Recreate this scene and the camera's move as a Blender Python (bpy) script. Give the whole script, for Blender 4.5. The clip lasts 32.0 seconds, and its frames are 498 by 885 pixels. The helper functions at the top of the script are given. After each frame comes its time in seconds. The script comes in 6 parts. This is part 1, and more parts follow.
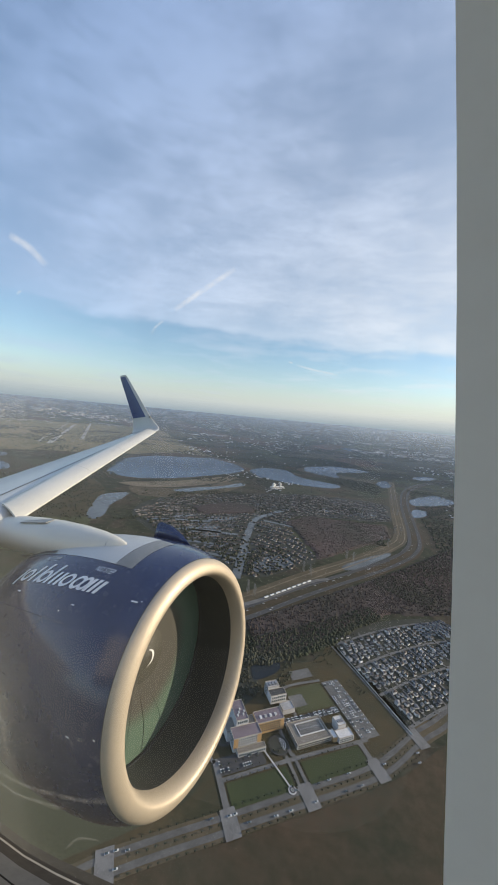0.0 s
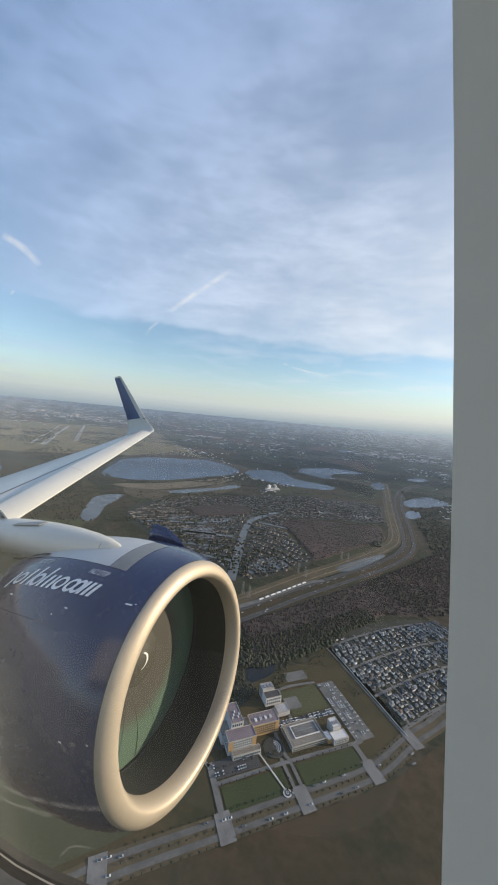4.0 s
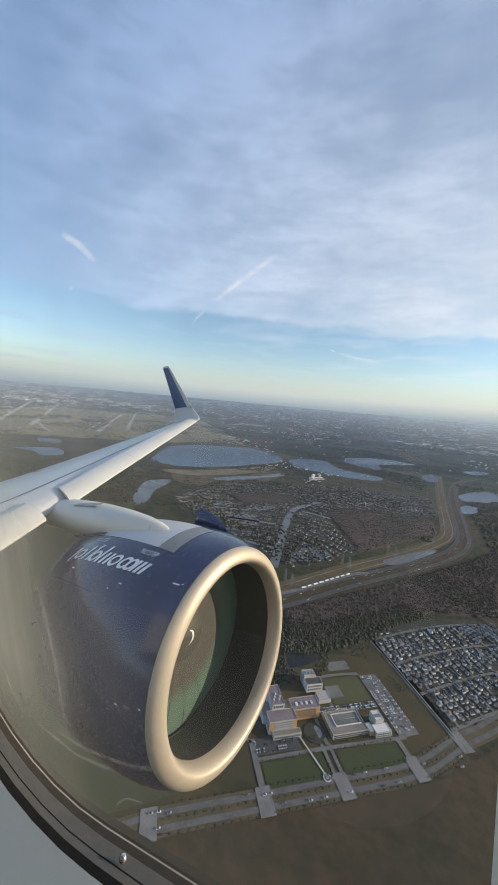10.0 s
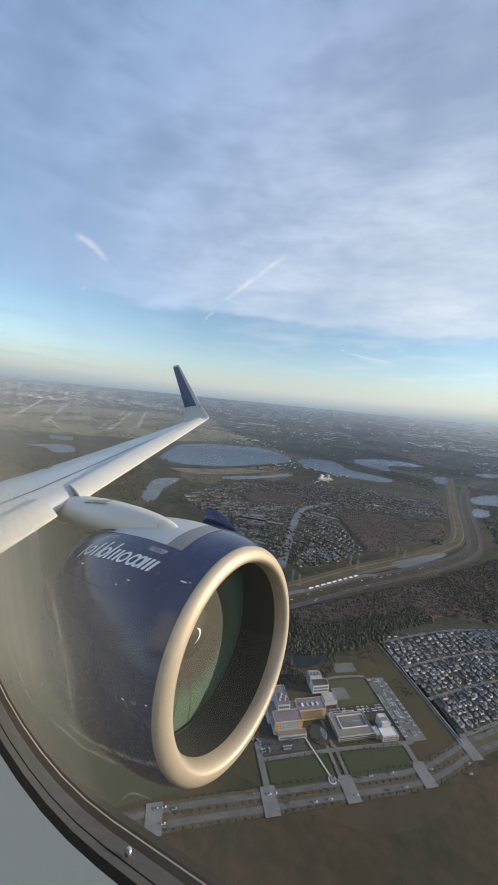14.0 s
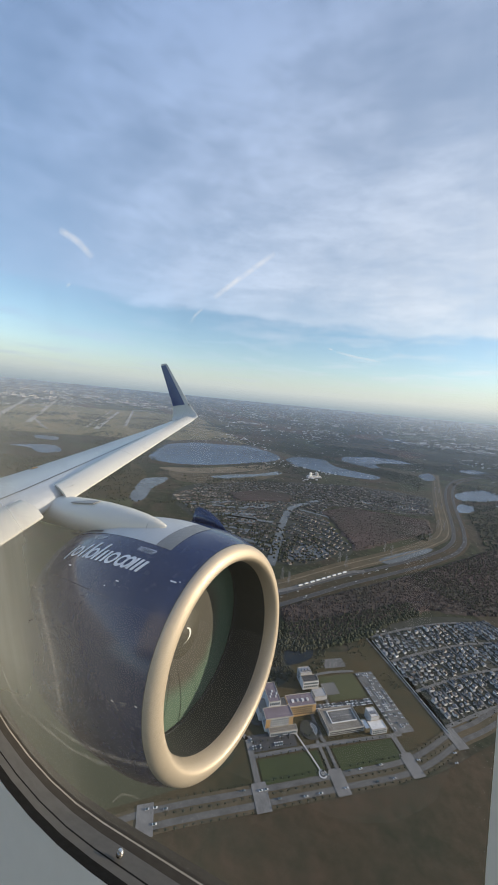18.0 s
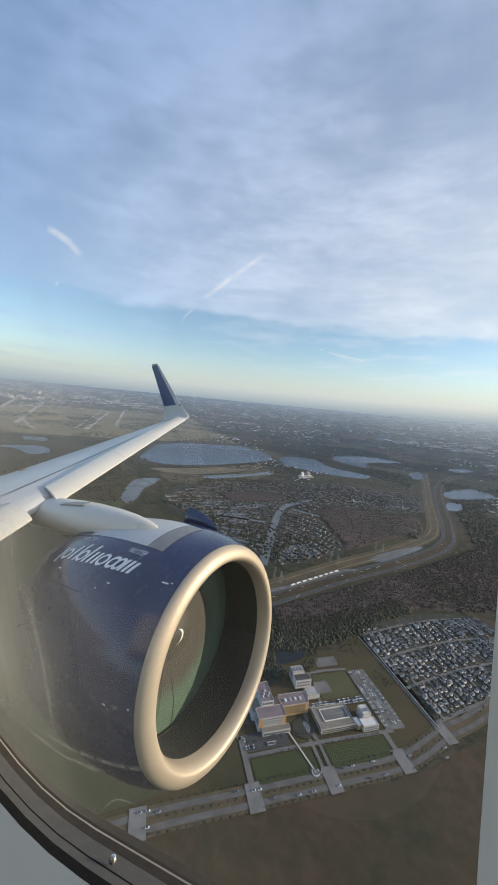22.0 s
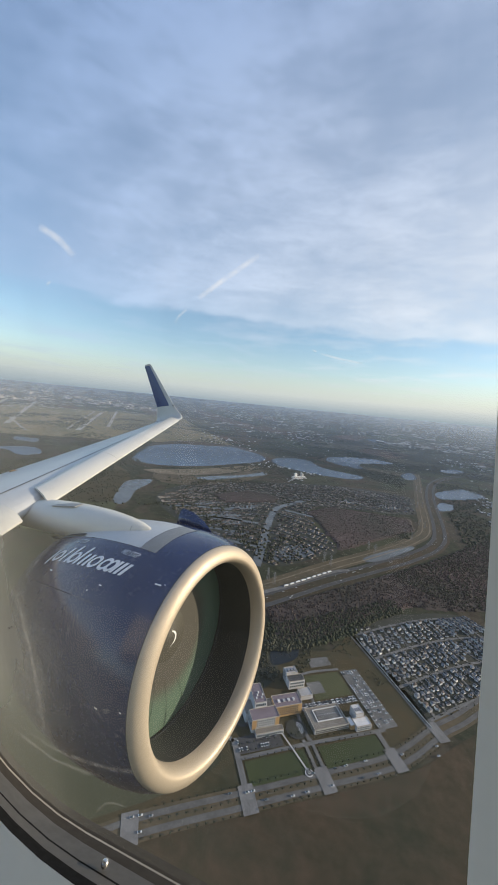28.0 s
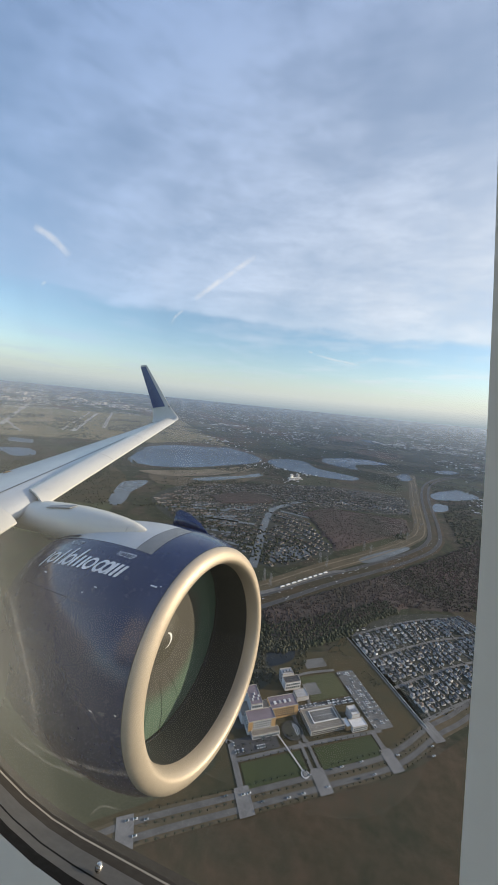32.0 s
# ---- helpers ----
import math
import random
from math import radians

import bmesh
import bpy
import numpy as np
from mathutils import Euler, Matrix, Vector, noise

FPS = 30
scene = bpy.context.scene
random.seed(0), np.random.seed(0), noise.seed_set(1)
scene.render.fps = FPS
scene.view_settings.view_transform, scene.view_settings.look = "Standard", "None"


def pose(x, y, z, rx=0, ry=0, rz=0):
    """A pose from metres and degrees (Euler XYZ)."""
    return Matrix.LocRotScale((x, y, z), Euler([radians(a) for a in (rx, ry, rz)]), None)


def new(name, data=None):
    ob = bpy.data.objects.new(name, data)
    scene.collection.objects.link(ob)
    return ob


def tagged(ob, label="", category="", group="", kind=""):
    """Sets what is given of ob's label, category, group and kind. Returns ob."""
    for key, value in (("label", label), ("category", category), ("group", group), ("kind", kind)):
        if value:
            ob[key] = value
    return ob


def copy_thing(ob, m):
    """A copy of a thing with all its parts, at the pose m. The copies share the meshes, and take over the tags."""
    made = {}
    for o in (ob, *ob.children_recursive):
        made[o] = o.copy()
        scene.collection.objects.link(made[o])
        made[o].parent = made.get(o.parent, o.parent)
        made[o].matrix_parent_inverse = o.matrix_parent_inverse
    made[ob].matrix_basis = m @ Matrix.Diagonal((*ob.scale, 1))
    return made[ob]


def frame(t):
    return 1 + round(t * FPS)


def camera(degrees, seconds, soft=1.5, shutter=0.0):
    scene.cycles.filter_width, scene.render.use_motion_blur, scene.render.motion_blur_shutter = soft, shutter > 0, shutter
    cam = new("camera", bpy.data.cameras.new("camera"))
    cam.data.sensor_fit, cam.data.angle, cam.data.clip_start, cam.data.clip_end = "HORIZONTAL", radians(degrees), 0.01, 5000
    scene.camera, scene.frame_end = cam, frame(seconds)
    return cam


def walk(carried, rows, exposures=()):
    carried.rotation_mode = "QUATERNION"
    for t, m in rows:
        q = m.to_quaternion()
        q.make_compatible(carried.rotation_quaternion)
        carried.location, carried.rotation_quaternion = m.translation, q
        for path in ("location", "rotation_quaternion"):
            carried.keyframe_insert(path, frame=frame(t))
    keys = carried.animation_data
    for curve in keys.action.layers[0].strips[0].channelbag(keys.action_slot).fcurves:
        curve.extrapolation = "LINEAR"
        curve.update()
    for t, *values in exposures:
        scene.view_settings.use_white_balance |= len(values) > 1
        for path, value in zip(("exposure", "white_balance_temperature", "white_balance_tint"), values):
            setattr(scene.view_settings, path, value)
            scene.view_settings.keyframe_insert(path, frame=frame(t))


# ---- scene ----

# ---- camera ----
PATH = [
    (0, (0.0023, -0.0003, 0.0002), 19.94, -4.37, 5.33),
    (0.5, (0.0022, -0.0002, 0.0003), 19.86, -4.33, 5.27),
    (1, (0.0021, -0.0002, 0.0003), 19.81, -4.25, 5.17),
    (1.5, (0.0021, -0.0002, 0.0003), 19.75, -4.29, 5.06),
    (2, (0.0021, -0.0003, 0.0004), 19.64, -4.37, 4.97),
    (2.5, (0.0019, -0.0001, 0.0005), 19.56, -4.16, 5.15),
    (3, (0.0018, -0.0002, 0.0004), 19.42, -3.98, 5.27),
    (3.5, (0.0016, -0.0002, 0.0003), 19.22, -3.95, 5.35),
    (5.5, (0.0019, -0.0002, 0.0003), 19.05, -4.43, 5.45),
    (6, (0.0018, -0.0003, 0.0001), 18.99, -4.47, 5.47),
    (6.5, (0.0018, -0.0003, 0.0001), 18.90, -4.49, 5.55),
    (7, (0.0018, -0.0003, 0.0002), 18.79, -4.56, 5.55),
    (7.5, (0.0016, -0.0002, 0.0001), 18.78, -4.55, 5.58),
    (8, (0.0015, -0.0003, 0.0001), 18.82, -4.63, 5.49),
    (8.5, (0.0018, -0.0003, 0.0003), 19.51, -4.86, 5.52),
    (9, (0.0017, -0.0002, 0.0004), 21.14, -5.44, 5.47),
    (9.5, (0.0018, -0.0000, 0.0004), 23.69, -6.14, 5.37),
    (10, (0.0015, 0.0003, 0.0004), 26.38, -6.67, 5.29),
    (10.5, (0.0015, 0.0003, 0.0004), 28.31, -6.87, 5.35),
    (11, (0.0014, 0.0004, 0.0005), 29.15, -6.85, 5.40),
    (11.5, (0.0014, 0.0004, 0.0005), 29.14, -6.64, 5.48),
    (12, (0.0014, 0.0004, 0.0005), 28.87, -6.63, 5.51),
    (12.5, (0.0015, 0.0004, 0.0005), 28.69, -6.63, 5.51),
    (13, (0.0014, 0.0003, 0.0005), 28.45, -6.63, 5.57),
    (13.5, (0.0014, 0.0004, 0.0005), 28.15, -6.74, 5.62),
    (14, (0.0014, 0.0003, 0.0004), 27.87, -6.90, 5.79),
    (14.5, (0.0015, 0.0002, 0.0003), 27.71, -6.91, 5.87),
    (16.5, (0.0015, 0.0001, 0.0002), 26.80, -6.89, 5.85),
    (17, (0.0016, 0.0001, 0.0001), 26.49, -7.08, 5.67),
    (17.5, (0.0014, 0.0002, 0.0002), 26.20, -7.08, 5.52),
    (18, (0.0013, 0.0001, 0.0002), 25.98, -6.95, 5.64),
    (18.5, (0.0012, 0.0002, 0.0003), 25.76, -6.94, 5.72),
    (19, (0.0011, 0.0002, 0.0002), 25.60, -6.97, 5.73),
    (19.5, (0.0010, 0.0002, 0.0002), 25.42, -7.07, 5.64),
    (20, (0.0009, 0.0001, 0.0001), 25.24, -7.15, 5.51),
    (20.5, (0.0008, 0.0002, 0.0002), 25.04, -6.89, 5.58),
    (21, (0.0007, 0.0003, 0.0003), 24.82, -6.66, 5.62),
    (21.5, (0.0008, 0.0002, 0.0003), 24.72, -6.67, 5.65),
    (22, (0.0009, 0.0002, 0.0003), 24.57, -6.80, 5.54),
    (22.5, (0.0010, 0.0002, 0.0003), 24.52, -6.79, 5.60),
    (23, (0.0011, 0.0001, 0.0003), 24.49, -6.78, 5.66),
    (23.5, (0.0010, 0.0001, 0.0003), 24.43, -6.78, 5.72),
    (24, (0.0010, 0.0001, 0.0001), 24.40, -6.75, 5.62),
    (24.5, (0.0009, 0.0001, 0.0003), 24.40, -6.68, 5.70),
    (26.5, (0.0007, -0.0000, 0.0001), 23.88, -6.70, 5.57),
    (27, (0.0008, 0.0001, 0.0001), 23.74, -6.65, 5.66),
    (27.5, (0.0008, -0.0000, 0.0002), 23.63, -6.62, 5.72),
    (28, (0.0010, -0.0001, 0.0001), 23.48, -6.53, 5.70),
    (28.5, (0.0010, -0.0001, 0.0001), 23.38, -6.45, 5.68),
    (29, (0.0011, -0.0001, 0.0000), 23.24, -6.40, 5.69),
    (29.5, (0.0012, -0.0002, 0.0000), 23.21, -6.37, 5.76),
    (30, (0.0012, -0.0001, 0.0001), 23.09, -6.34, 5.71),
    (30.5, (0.0014, -0.0002, 0.0000), 23.07, -6.26, 5.79),
    (31, (0.0013, -0.0002, 0.0002), 22.97, -6.32, 5.68),
    (31.5, (0.0015, -0.0002, 0.0001), 22.95, -6.28, 5.81),
    (32, (0.0015, -0.0002, 0.0002), 22.85, -6.29, 5.80),
]


def gaze(eye, yaw, pitch, roll):
    """Pose from the eye and degrees: yaw to the left of +y, pitch up, roll leaning to the left."""
    return Matrix.Translation(eye) @ pose(0, 0, 0, 0, 0, yaw) @ pose(0, 0, 0, 90 + pitch) @ pose(0, 0, 0, 0, 0, roll)


cam = camera(72.9, 32.0, soft=1.3)
walk(cam, [(t, gaze(eye, yaw, pitch, roll)) for t, eye, yaw, pitch, roll in PATH], [(0.0, 0.0), (32.0, 0.0)])

# ---- world and sun ----
SUN_AZ, SUN_EL = radians(25.0), radians(15.5)   # from the nose towards the left wing, above the horizon
TO_SUN = Vector((math.cos(SUN_EL) * math.cos(SUN_AZ), math.cos(SUN_EL) * math.sin(SUN_AZ), math.sin(SUN_EL)))
sun_data = bpy.data.lights.new("sun", "SUN")
sun_data.energy, sun_data.angle, sun_data.color = 5.0, radians(0.6), (1.0, 0.84, 0.64)
sun = new("sun", sun_data)
sun.matrix_world = TO_SUN.to_track_quat("Z", "Y").to_matrix().to_4x4()


class Nodes:
    """A short way to wire node trees."""

    def __init__(self, tree):
        self.tree = tree
        tree.nodes.clear()

    def add(self, kind, **settings):
        node = self.tree.nodes.new(kind)
        for key, value in settings.items():
            node.inputs[key].default_value = value
        return node

    def link(self, a, b):
        self.tree.links.new(a, b)

    def math(self, op, a, b=None, clamp=False):
        node = self.tree.nodes.new("ShaderNodeMath")
        node.operation, node.use_clamp = op, clamp
        for n, v in enumerate((a, b)):
            if v is None:
                continue
            if isinstance(v, (int, float)):
                node.inputs[n].default_value = v
            else:
                self.link(v, node.inputs[n])
        return node.outputs[0]

    def ramp(self, fac, stops, ease="LINEAR"):
        node = self.tree.nodes.new("ShaderNodeValToRGB")
        node.color_ramp.interpolation = ease
        for n, (at, colour) in enumerate(stops):
            el = node.color_ramp.elements[n] if n < 2 else node.color_ramp.elements.new(at)
            el.position = at
            el.color = (*colour, 1) if isinstance(colour, tuple) else (colour, colour, colour, 1)
        self.link(fac, node.inputs[0])
        return node.outputs[0]

    def mix(self, fac, a, b, blend="MIX"):
        node = self.tree.nodes.new("ShaderNodeMix")
        node.data_type, node.blend_type = "RGBA", blend
        for slot, v in ((node.inputs[0], fac), (node.inputs[6], a), (node.inputs[7], b)):
            if isinstance(v, (int, float)):
                slot.default_value = v
            elif isinstance(v, tuple):
                slot.default_value = (*v, 1)
            else:
                self.link(v, slot)
        return node.outputs[2]

    def noise(self, vector, scale, detail=4.0, rough=0.55, dims="3D", warp=0.0):
        node = self.tree.nodes.new("ShaderNodeTexNoise")
        node.noise_dimensions = dims
        node.inputs["Scale"].default_value, node.inputs["Detail"].default_value = scale, detail
        node.inputs["Roughness"].default_value, node.inputs["Distortion"].default_value = rough, warp
        self.link(vector, node.inputs["Vector"])
        return node.outputs["Fac"]


world = bpy.data.worlds.new("sky")
scene.world = world
world.use_nodes = True
w = Nodes(world.node_tree)
way = w.add("ShaderNodeTexCoord").outputs["Generated"]
axes = w.add("ShaderNodeSeparateXYZ")
w.link(way, axes.inputs[0])
up = w.math("MAXIMUM", axes.outputs[2], 0.0)
high = w.math("ADD", up, 0.035)
px, py = w.math("DIVIDE", axes.outputs[0], high), w.math("DIVIDE", axes.outputs[1], high)
flat = w.add("ShaderNodeCombineXYZ")
w.link(px, flat.inputs[0]), w.link(py, flat.inputs[1])
broad_way = w.add("ShaderNodeCombineXYZ")
tall = w.math("ADD", up, 0.55)
qx, qy = w.math("DIVIDE", axes.outputs[0], tall), w.math("DIVIDE", axes.outputs[1], tall)
w.link(w.math("MULTIPLY", w.math("SUBTRACT", w.math("MULTIPLY", qx, 0.80), w.math("MULTIPLY", qy, 0.60)), 0.70), broad_way.inputs[0])
w.link(w.math("ADD", w.math("MULTIPLY", qx, 0.60), w.math("MULTIPLY", qy, 0.80)), broad_way.inputs[1])
sky = w.add("ShaderNodeTexSky")
sky.sky_type, sky.sun_disc, sky.sun_elevation, sky.sun_rotation = "NISHITA", False, SUN_EL, math.pi / 2 - SUN_AZ
sky.air_density, sky.dust_density, sky.ozone_density = 1.0, 0.6, 2.0
clear = w.add("ShaderNodeVectorMath")
clear.operation = "SCALE"
w.link(sky.outputs[0], clear.inputs[0])
clear.inputs["Scale"].default_value = 0.19
banded = w.add("ShaderNodeMapping")
w.link(way, banded.inputs["Vector"])
banded.inputs["Scale"].default_value = (1.0, 1.0, 3.6)
turned_way, drawn = w.add("ShaderNodeMapping"), w.add("ShaderNodeMapping")
w.link(broad_way.outputs[0], turned_way.inputs["Vector"])
turned_way.inputs["Rotation"].default_value = (0, 0, radians(-62))
w.link(turned_way.outputs[0], drawn.inputs["Vector"])
drawn.inputs["Scale"].default_value = (0.50, 1.35, 1.0)
drawn.inputs["Location"].default_value = (0.3, 0.15, 0.0)
streaks = w.noise(drawn.outputs[0], 4.4, 9.0, 0.58, warp=0.45)
wisps = w.noise(broad_way.outputs[0], 1.9, 5.0, 0.55, warp=0.6)
floss = w.noise(banded.outputs[0], 9.0, 7.0, 0.62, warp=0.25)
low_bands = w.noise(flat.outputs[0], 0.9, 6.0, 0.6)
# the high sheet of cirrus ends along a line far out over the left wing
brink = w.math("SUBTRACT", 0.202, w.math("MULTIPLY", axes.outputs[0], 0.042))
above = w.math("SUBTRACT", up, brink)
above = w.math("ADD", above, w.math("MULTIPLY", w.math("SUBTRACT", w.math("ADD", w.math("MULTIPLY", streaks, 0.6), w.math("MULTIPLY", low_bands, 0.4)), 0.5), 0.16))
sheet = w.ramp(w.math("ADD", above, 0.5), [(0.488, 0.0), (0.520, 0.80), (0.58, 1.0)], "EASE")
mass = w.math("ADD", w.math("MULTIPLY", streaks, 0.42), w.math("ADD", w.math("MULTIPLY", wisps, 0.34), w.math("MULTIPLY", floss, 0.24)))
body = w.ramp(mass, [(0.36, 0.52), (0.61, 1.0)], "EASE")
thin = w.ramp(low_bands, [(0.48, 0.0), (0.74, 0.62)])
cover = w.math("MAXIMUM", w.math("MULTIPLY", sheet, body), w.math("MULTIPLY", thin, 0.95))
forward = w.math("ADD", w.math("MULTIPLY", axes.outputs[0], TO_SUN.x), w.math("MULTIPLY", axes.outputs[1], TO_SUN.y))
glow = w.ramp(w.math("ADD", w.math("MULTIPLY", forward, 0.5), 0.5), [(0.19, 0.02), (0.93, 0.95)])
lowness = w.ramp(up, [(0.12, 1.0), (0.75, 0.0)])
cloud_dim = w.mix(lowness, (0.205, 0.345, 0.640), (0.43, 0.595, 0.86))
cloud = w.mix(w.math("MULTIPLY", glow, w.math("ADD", w.math("MULTIPLY", lowness, 0.80), 0.45), True), cloud_dim, (0.98, 0.99, 1.0))
fleece = w.ramp(mass, [(0.38, 0.96), (0.50, 1.0), (0.62, 1.11)])
cloud = w.mix(1.0, cloud, fleece, "MULTIPLY")
haze_mask = w.ramp(up, [(0.0, 1.0), (0.03, 0.92), (0.07, 0.46), (0.105, 0.12), (0.16, 0.0)], "LINEAR")
haze_colour = w.mix(w.ramp(up, [(0.0, 0.0), (0.036, 1.0)]), (0.36, 0.44, 0.50), w.mix(glow, (0.54, 0.61, 0.63), (0.76, 0.78, 0.75)))
shown = w.mix(w.math("MULTIPLY", cover, 0.92), clear.outputs[0], cloud)
shown = w.mix(haze_mask, shown, haze_colour)
lit = w.add("ShaderNodeBackground", Strength=1.0)
w.link(shown, lit.inputs["Color"])
w.link(lit.outputs[0], w.add("ShaderNodeOutputWorld").inputs[0])


# ---- materials ----
def material(name, colour, rough=0.6, metal=0.0, second=None, scale=1.0, fine=None, bump=0.0, coat=0.0, per=0.0, spec=0.5):
    """A surface in two tones at two scales (cycles per metre), with fine relief; per: brightness varied from object to object."""
    m = bpy.data.materials.new(name)
    m.use_nodes = True
    n = Nodes(m.node_tree)
    place = n.add("ShaderNodeTexCoord").outputs["Object"]
    large = n.noise(place, scale, 3.0)
    small = n.noise(place, fine or scale * 9, 4.0, 0.6)
    second = second or tuple(v * 0.72 for v in colour)
    mask = n.ramp(n.math("ADD", n.math("MULTIPLY", large, 0.6), n.math("MULTIPLY", small, 0.4)), [(0.38, 0.0), (0.64, 1.0)])
    tone = n.mix(mask, colour, second)
    if per:
        chance = n.add("ShaderNodeObjectInfo").outputs["Random"]
        island = n.add("ShaderNodeNewGeometry").outputs["Random Per Island"]
        both = n.math("FRACT", n.math("ADD", chance, island))
        tone = n.mix(1.0, tone, n.ramp(both, [(0.0, 1.0 - per), (1.0, 1.0 + per)]), "MULTIPLY")
    shader = n.add("ShaderNodeBsdfPrincipled", Metallic=metal)
    shader.inputs["Coat Weight"].default_value = coat
    shader.inputs["Coat Roughness"].default_value = 0.12
    shader.inputs["Specular IOR Level"].default_value = spec
    n.link(tone, shader.inputs["Base Color"])
    n.link(n.ramp(small, [(0.3, max(rough - 0.06, 0.02)), (0.7, min(rough + 0.06, 1.0))]), shader.inputs["Roughness"])
    if bump:
        relief = n.add("ShaderNodeBump", Strength=0.5, Distance=bump)
        n.link(small, relief.inputs["Height"])
        n.link(relief.outputs[0], shader.inputs["Normal"])
    n.link(shader.outputs[0], n.add("ShaderNodeOutputMaterial").inputs[0])
    return m


def land_material():
    """Open Florida country: scrub woods, rough pasture and marsh in patches."""
    m = bpy.data.materials.new("open_country")
    m.use_nodes = True
    n = Nodes(m.node_tree)
    place = n.add("ShaderNodeTexCoord").outputs["Object"]
    broad = n.noise(place, 0.0016, 6.0, 0.6)
    patch = n.noise(place, 0.006, 6.0, 0.62, warp=0.4)
    grain = n.noise(place, 0.05, 6.0, 0.7)
    tuft = n.noise(place, 0.4, 3.0, 0.7)
    woods = n.mix(n.ramp(grain, [(0.35, 0.0), (0.65, 1.0)]), (0.022, 0.028, 0.018), (0.055, 0.058, 0.036))
    scrub = n.mix(n.ramp(grain, [(0.35, 0.0), (0.65, 1.0)]), (0.046, 0.038, 0.028), (0.082, 0.070, 0.050))
    grass = n.mix(n.ramp(tuft, [(0.3, 0.0), (0.7, 1.0)]), (0.048, 0.054, 0.030), (0.082, 0.082, 0.050))
    tone = n.mix(n.ramp(patch, [(0.46, 0.0), (0.56, 1.0)]), woods, scrub)
    tone = n.mix(n.ramp(broad, [(0.50, 0.0), (0.60, 1.0)]), tone, grass)
    plough = n.noise(place, 0.0011, 3.0, 0.5, warp=0.8)
    spot = n.add("ShaderNodeSeparateXYZ")
    n.link(place, spot.inputs[0])
    fields = n.math("MULTIPLY", n.ramp(plough, [(0.54, 0.0), (0.60, 0.8)]), n.ramp(n.math("DIVIDE", spot.outputs[1], 5000.0), [(0.36, 0.0), (0.46, 1.0)]))
    tone = n.mix(fields, tone, (0.125, 0.072, 0.050))
    # a mosaic of pastures, groves and dry plots farther out
    mosaic = n.add("ShaderNodeTexVoronoi", Scale=0.0042, Randomness=0.9)
    bent = n.add("ShaderNodeMapping")
    bent.inputs["Rotation"].default_value = (0, 0, radians(24))
    bent.inputs["Scale"].default_value = (0.55, 1.5, 1.0)
    n.link(place, bent.inputs["Vector"])
    n.link(bent.outputs[0], mosaic.inputs["Vector"])
    pick = n.add("ShaderNodeSeparateColor")
    n.link(mosaic.outputs["Color"], pick.inputs[0])
    plots = n.ramp(pick.outputs[0], [(0.0, (0.028, 0.036, 0.022)), (0.32, (0.050, 0.066, 0.034)), (0.50, (0.030, 0.034, 0.024)), (0.66, (0.098, 0.086, 0.058)), (0.80, (0.105, 0.062, 0.046)), (0.92, (0.060, 0.075, 0.040))], "CONSTANT")
    out_there = n.math("MULTIPLY", n.ramp(n.math("DIVIDE", spot.outputs[1], 5000.0), [(0.40, 0.0), (0.52, 0.75)]), n.ramp(grain, [(0.35, 0.6), (0.65, 1.0)]))
    tone = n.mix(out_there, tone, plots)
    shader = n.add("ShaderNodeBsdfPrincipled", Roughness=0.95)
    shader.inputs["Specular IOR Level"].default_value = 0.15
    n.link(tone, shader.inputs["Base Color"])
    n.link(shader.outputs[0], n.add("ShaderNodeOutputMaterial").inputs[0])
    return m


def fan_material(root, tip):
    """Painted fan: brown-grey near the hub shading into green-grey at the tips."""
    m = bpy.data.materials.new("fan_blade_paint")
    m.use_nodes = True
    n = Nodes(m.node_tree)
    place = n.add("ShaderNodeTexCoord").outputs["Object"]
    reach = n.add("ShaderNodeVectorMath")
    reach.operation = "DISTANCE"
    n.link(place, reach.inputs[0])
    reach.inputs[1].default_value = (-2.879, 3.306, -2.782)
    wear = n.noise(place, 5.0, 4.0, 0.6)
    span = n.math("ADD", reach.outputs["Value"], n.math("MULTIPLY", n.math("SUBTRACT", wear, 0.5), 0.10))
    tone = n.mix(n.ramp(span, [(0.58, 0.0), (0.86, 1.0)], "EASE"), root, tip)
    shader = n.add("ShaderNodeBsdfPrincipled", Roughness=0.65)
    n.link(tone, shader.inputs["Base Color"])
    n.link(shader.outputs[0], n.add("ShaderNodeOutputMaterial").inputs[0])
    return m


def water_material(name, deep, ripple):
    m = bpy.data.materials.new(name)
    m.use_nodes = True
    n = Nodes(m.node_tree)
    place = n.add("ShaderNodeTexCoord").outputs["Object"]
    waves = n.noise(place, 0.35, 5.0, 0.6)
    shade = n.noise(place, 0.012, 4.0)
    shader = n.add("ShaderNodeBsdfPrincipled", Roughness=ripple)
    shader.inputs["IOR"].default_value = 1.33
    n.link(n.mix(n.ramp(shade, [(0.35, 0.0), (0.65, 1.0)]), deep, tuple(v * 1.5 for v in deep)), shader.inputs["Base Color"])
    relief = n.add("ShaderNodeBump", Strength=0.004, Distance=0.2)
    n.link(waves, relief.inputs["Height"])
    n.link(relief.outputs[0], shader.inputs["Normal"])
    n.link(shader.outputs[0], n.add("ShaderNodeOutputMaterial").inputs[0])
    return m


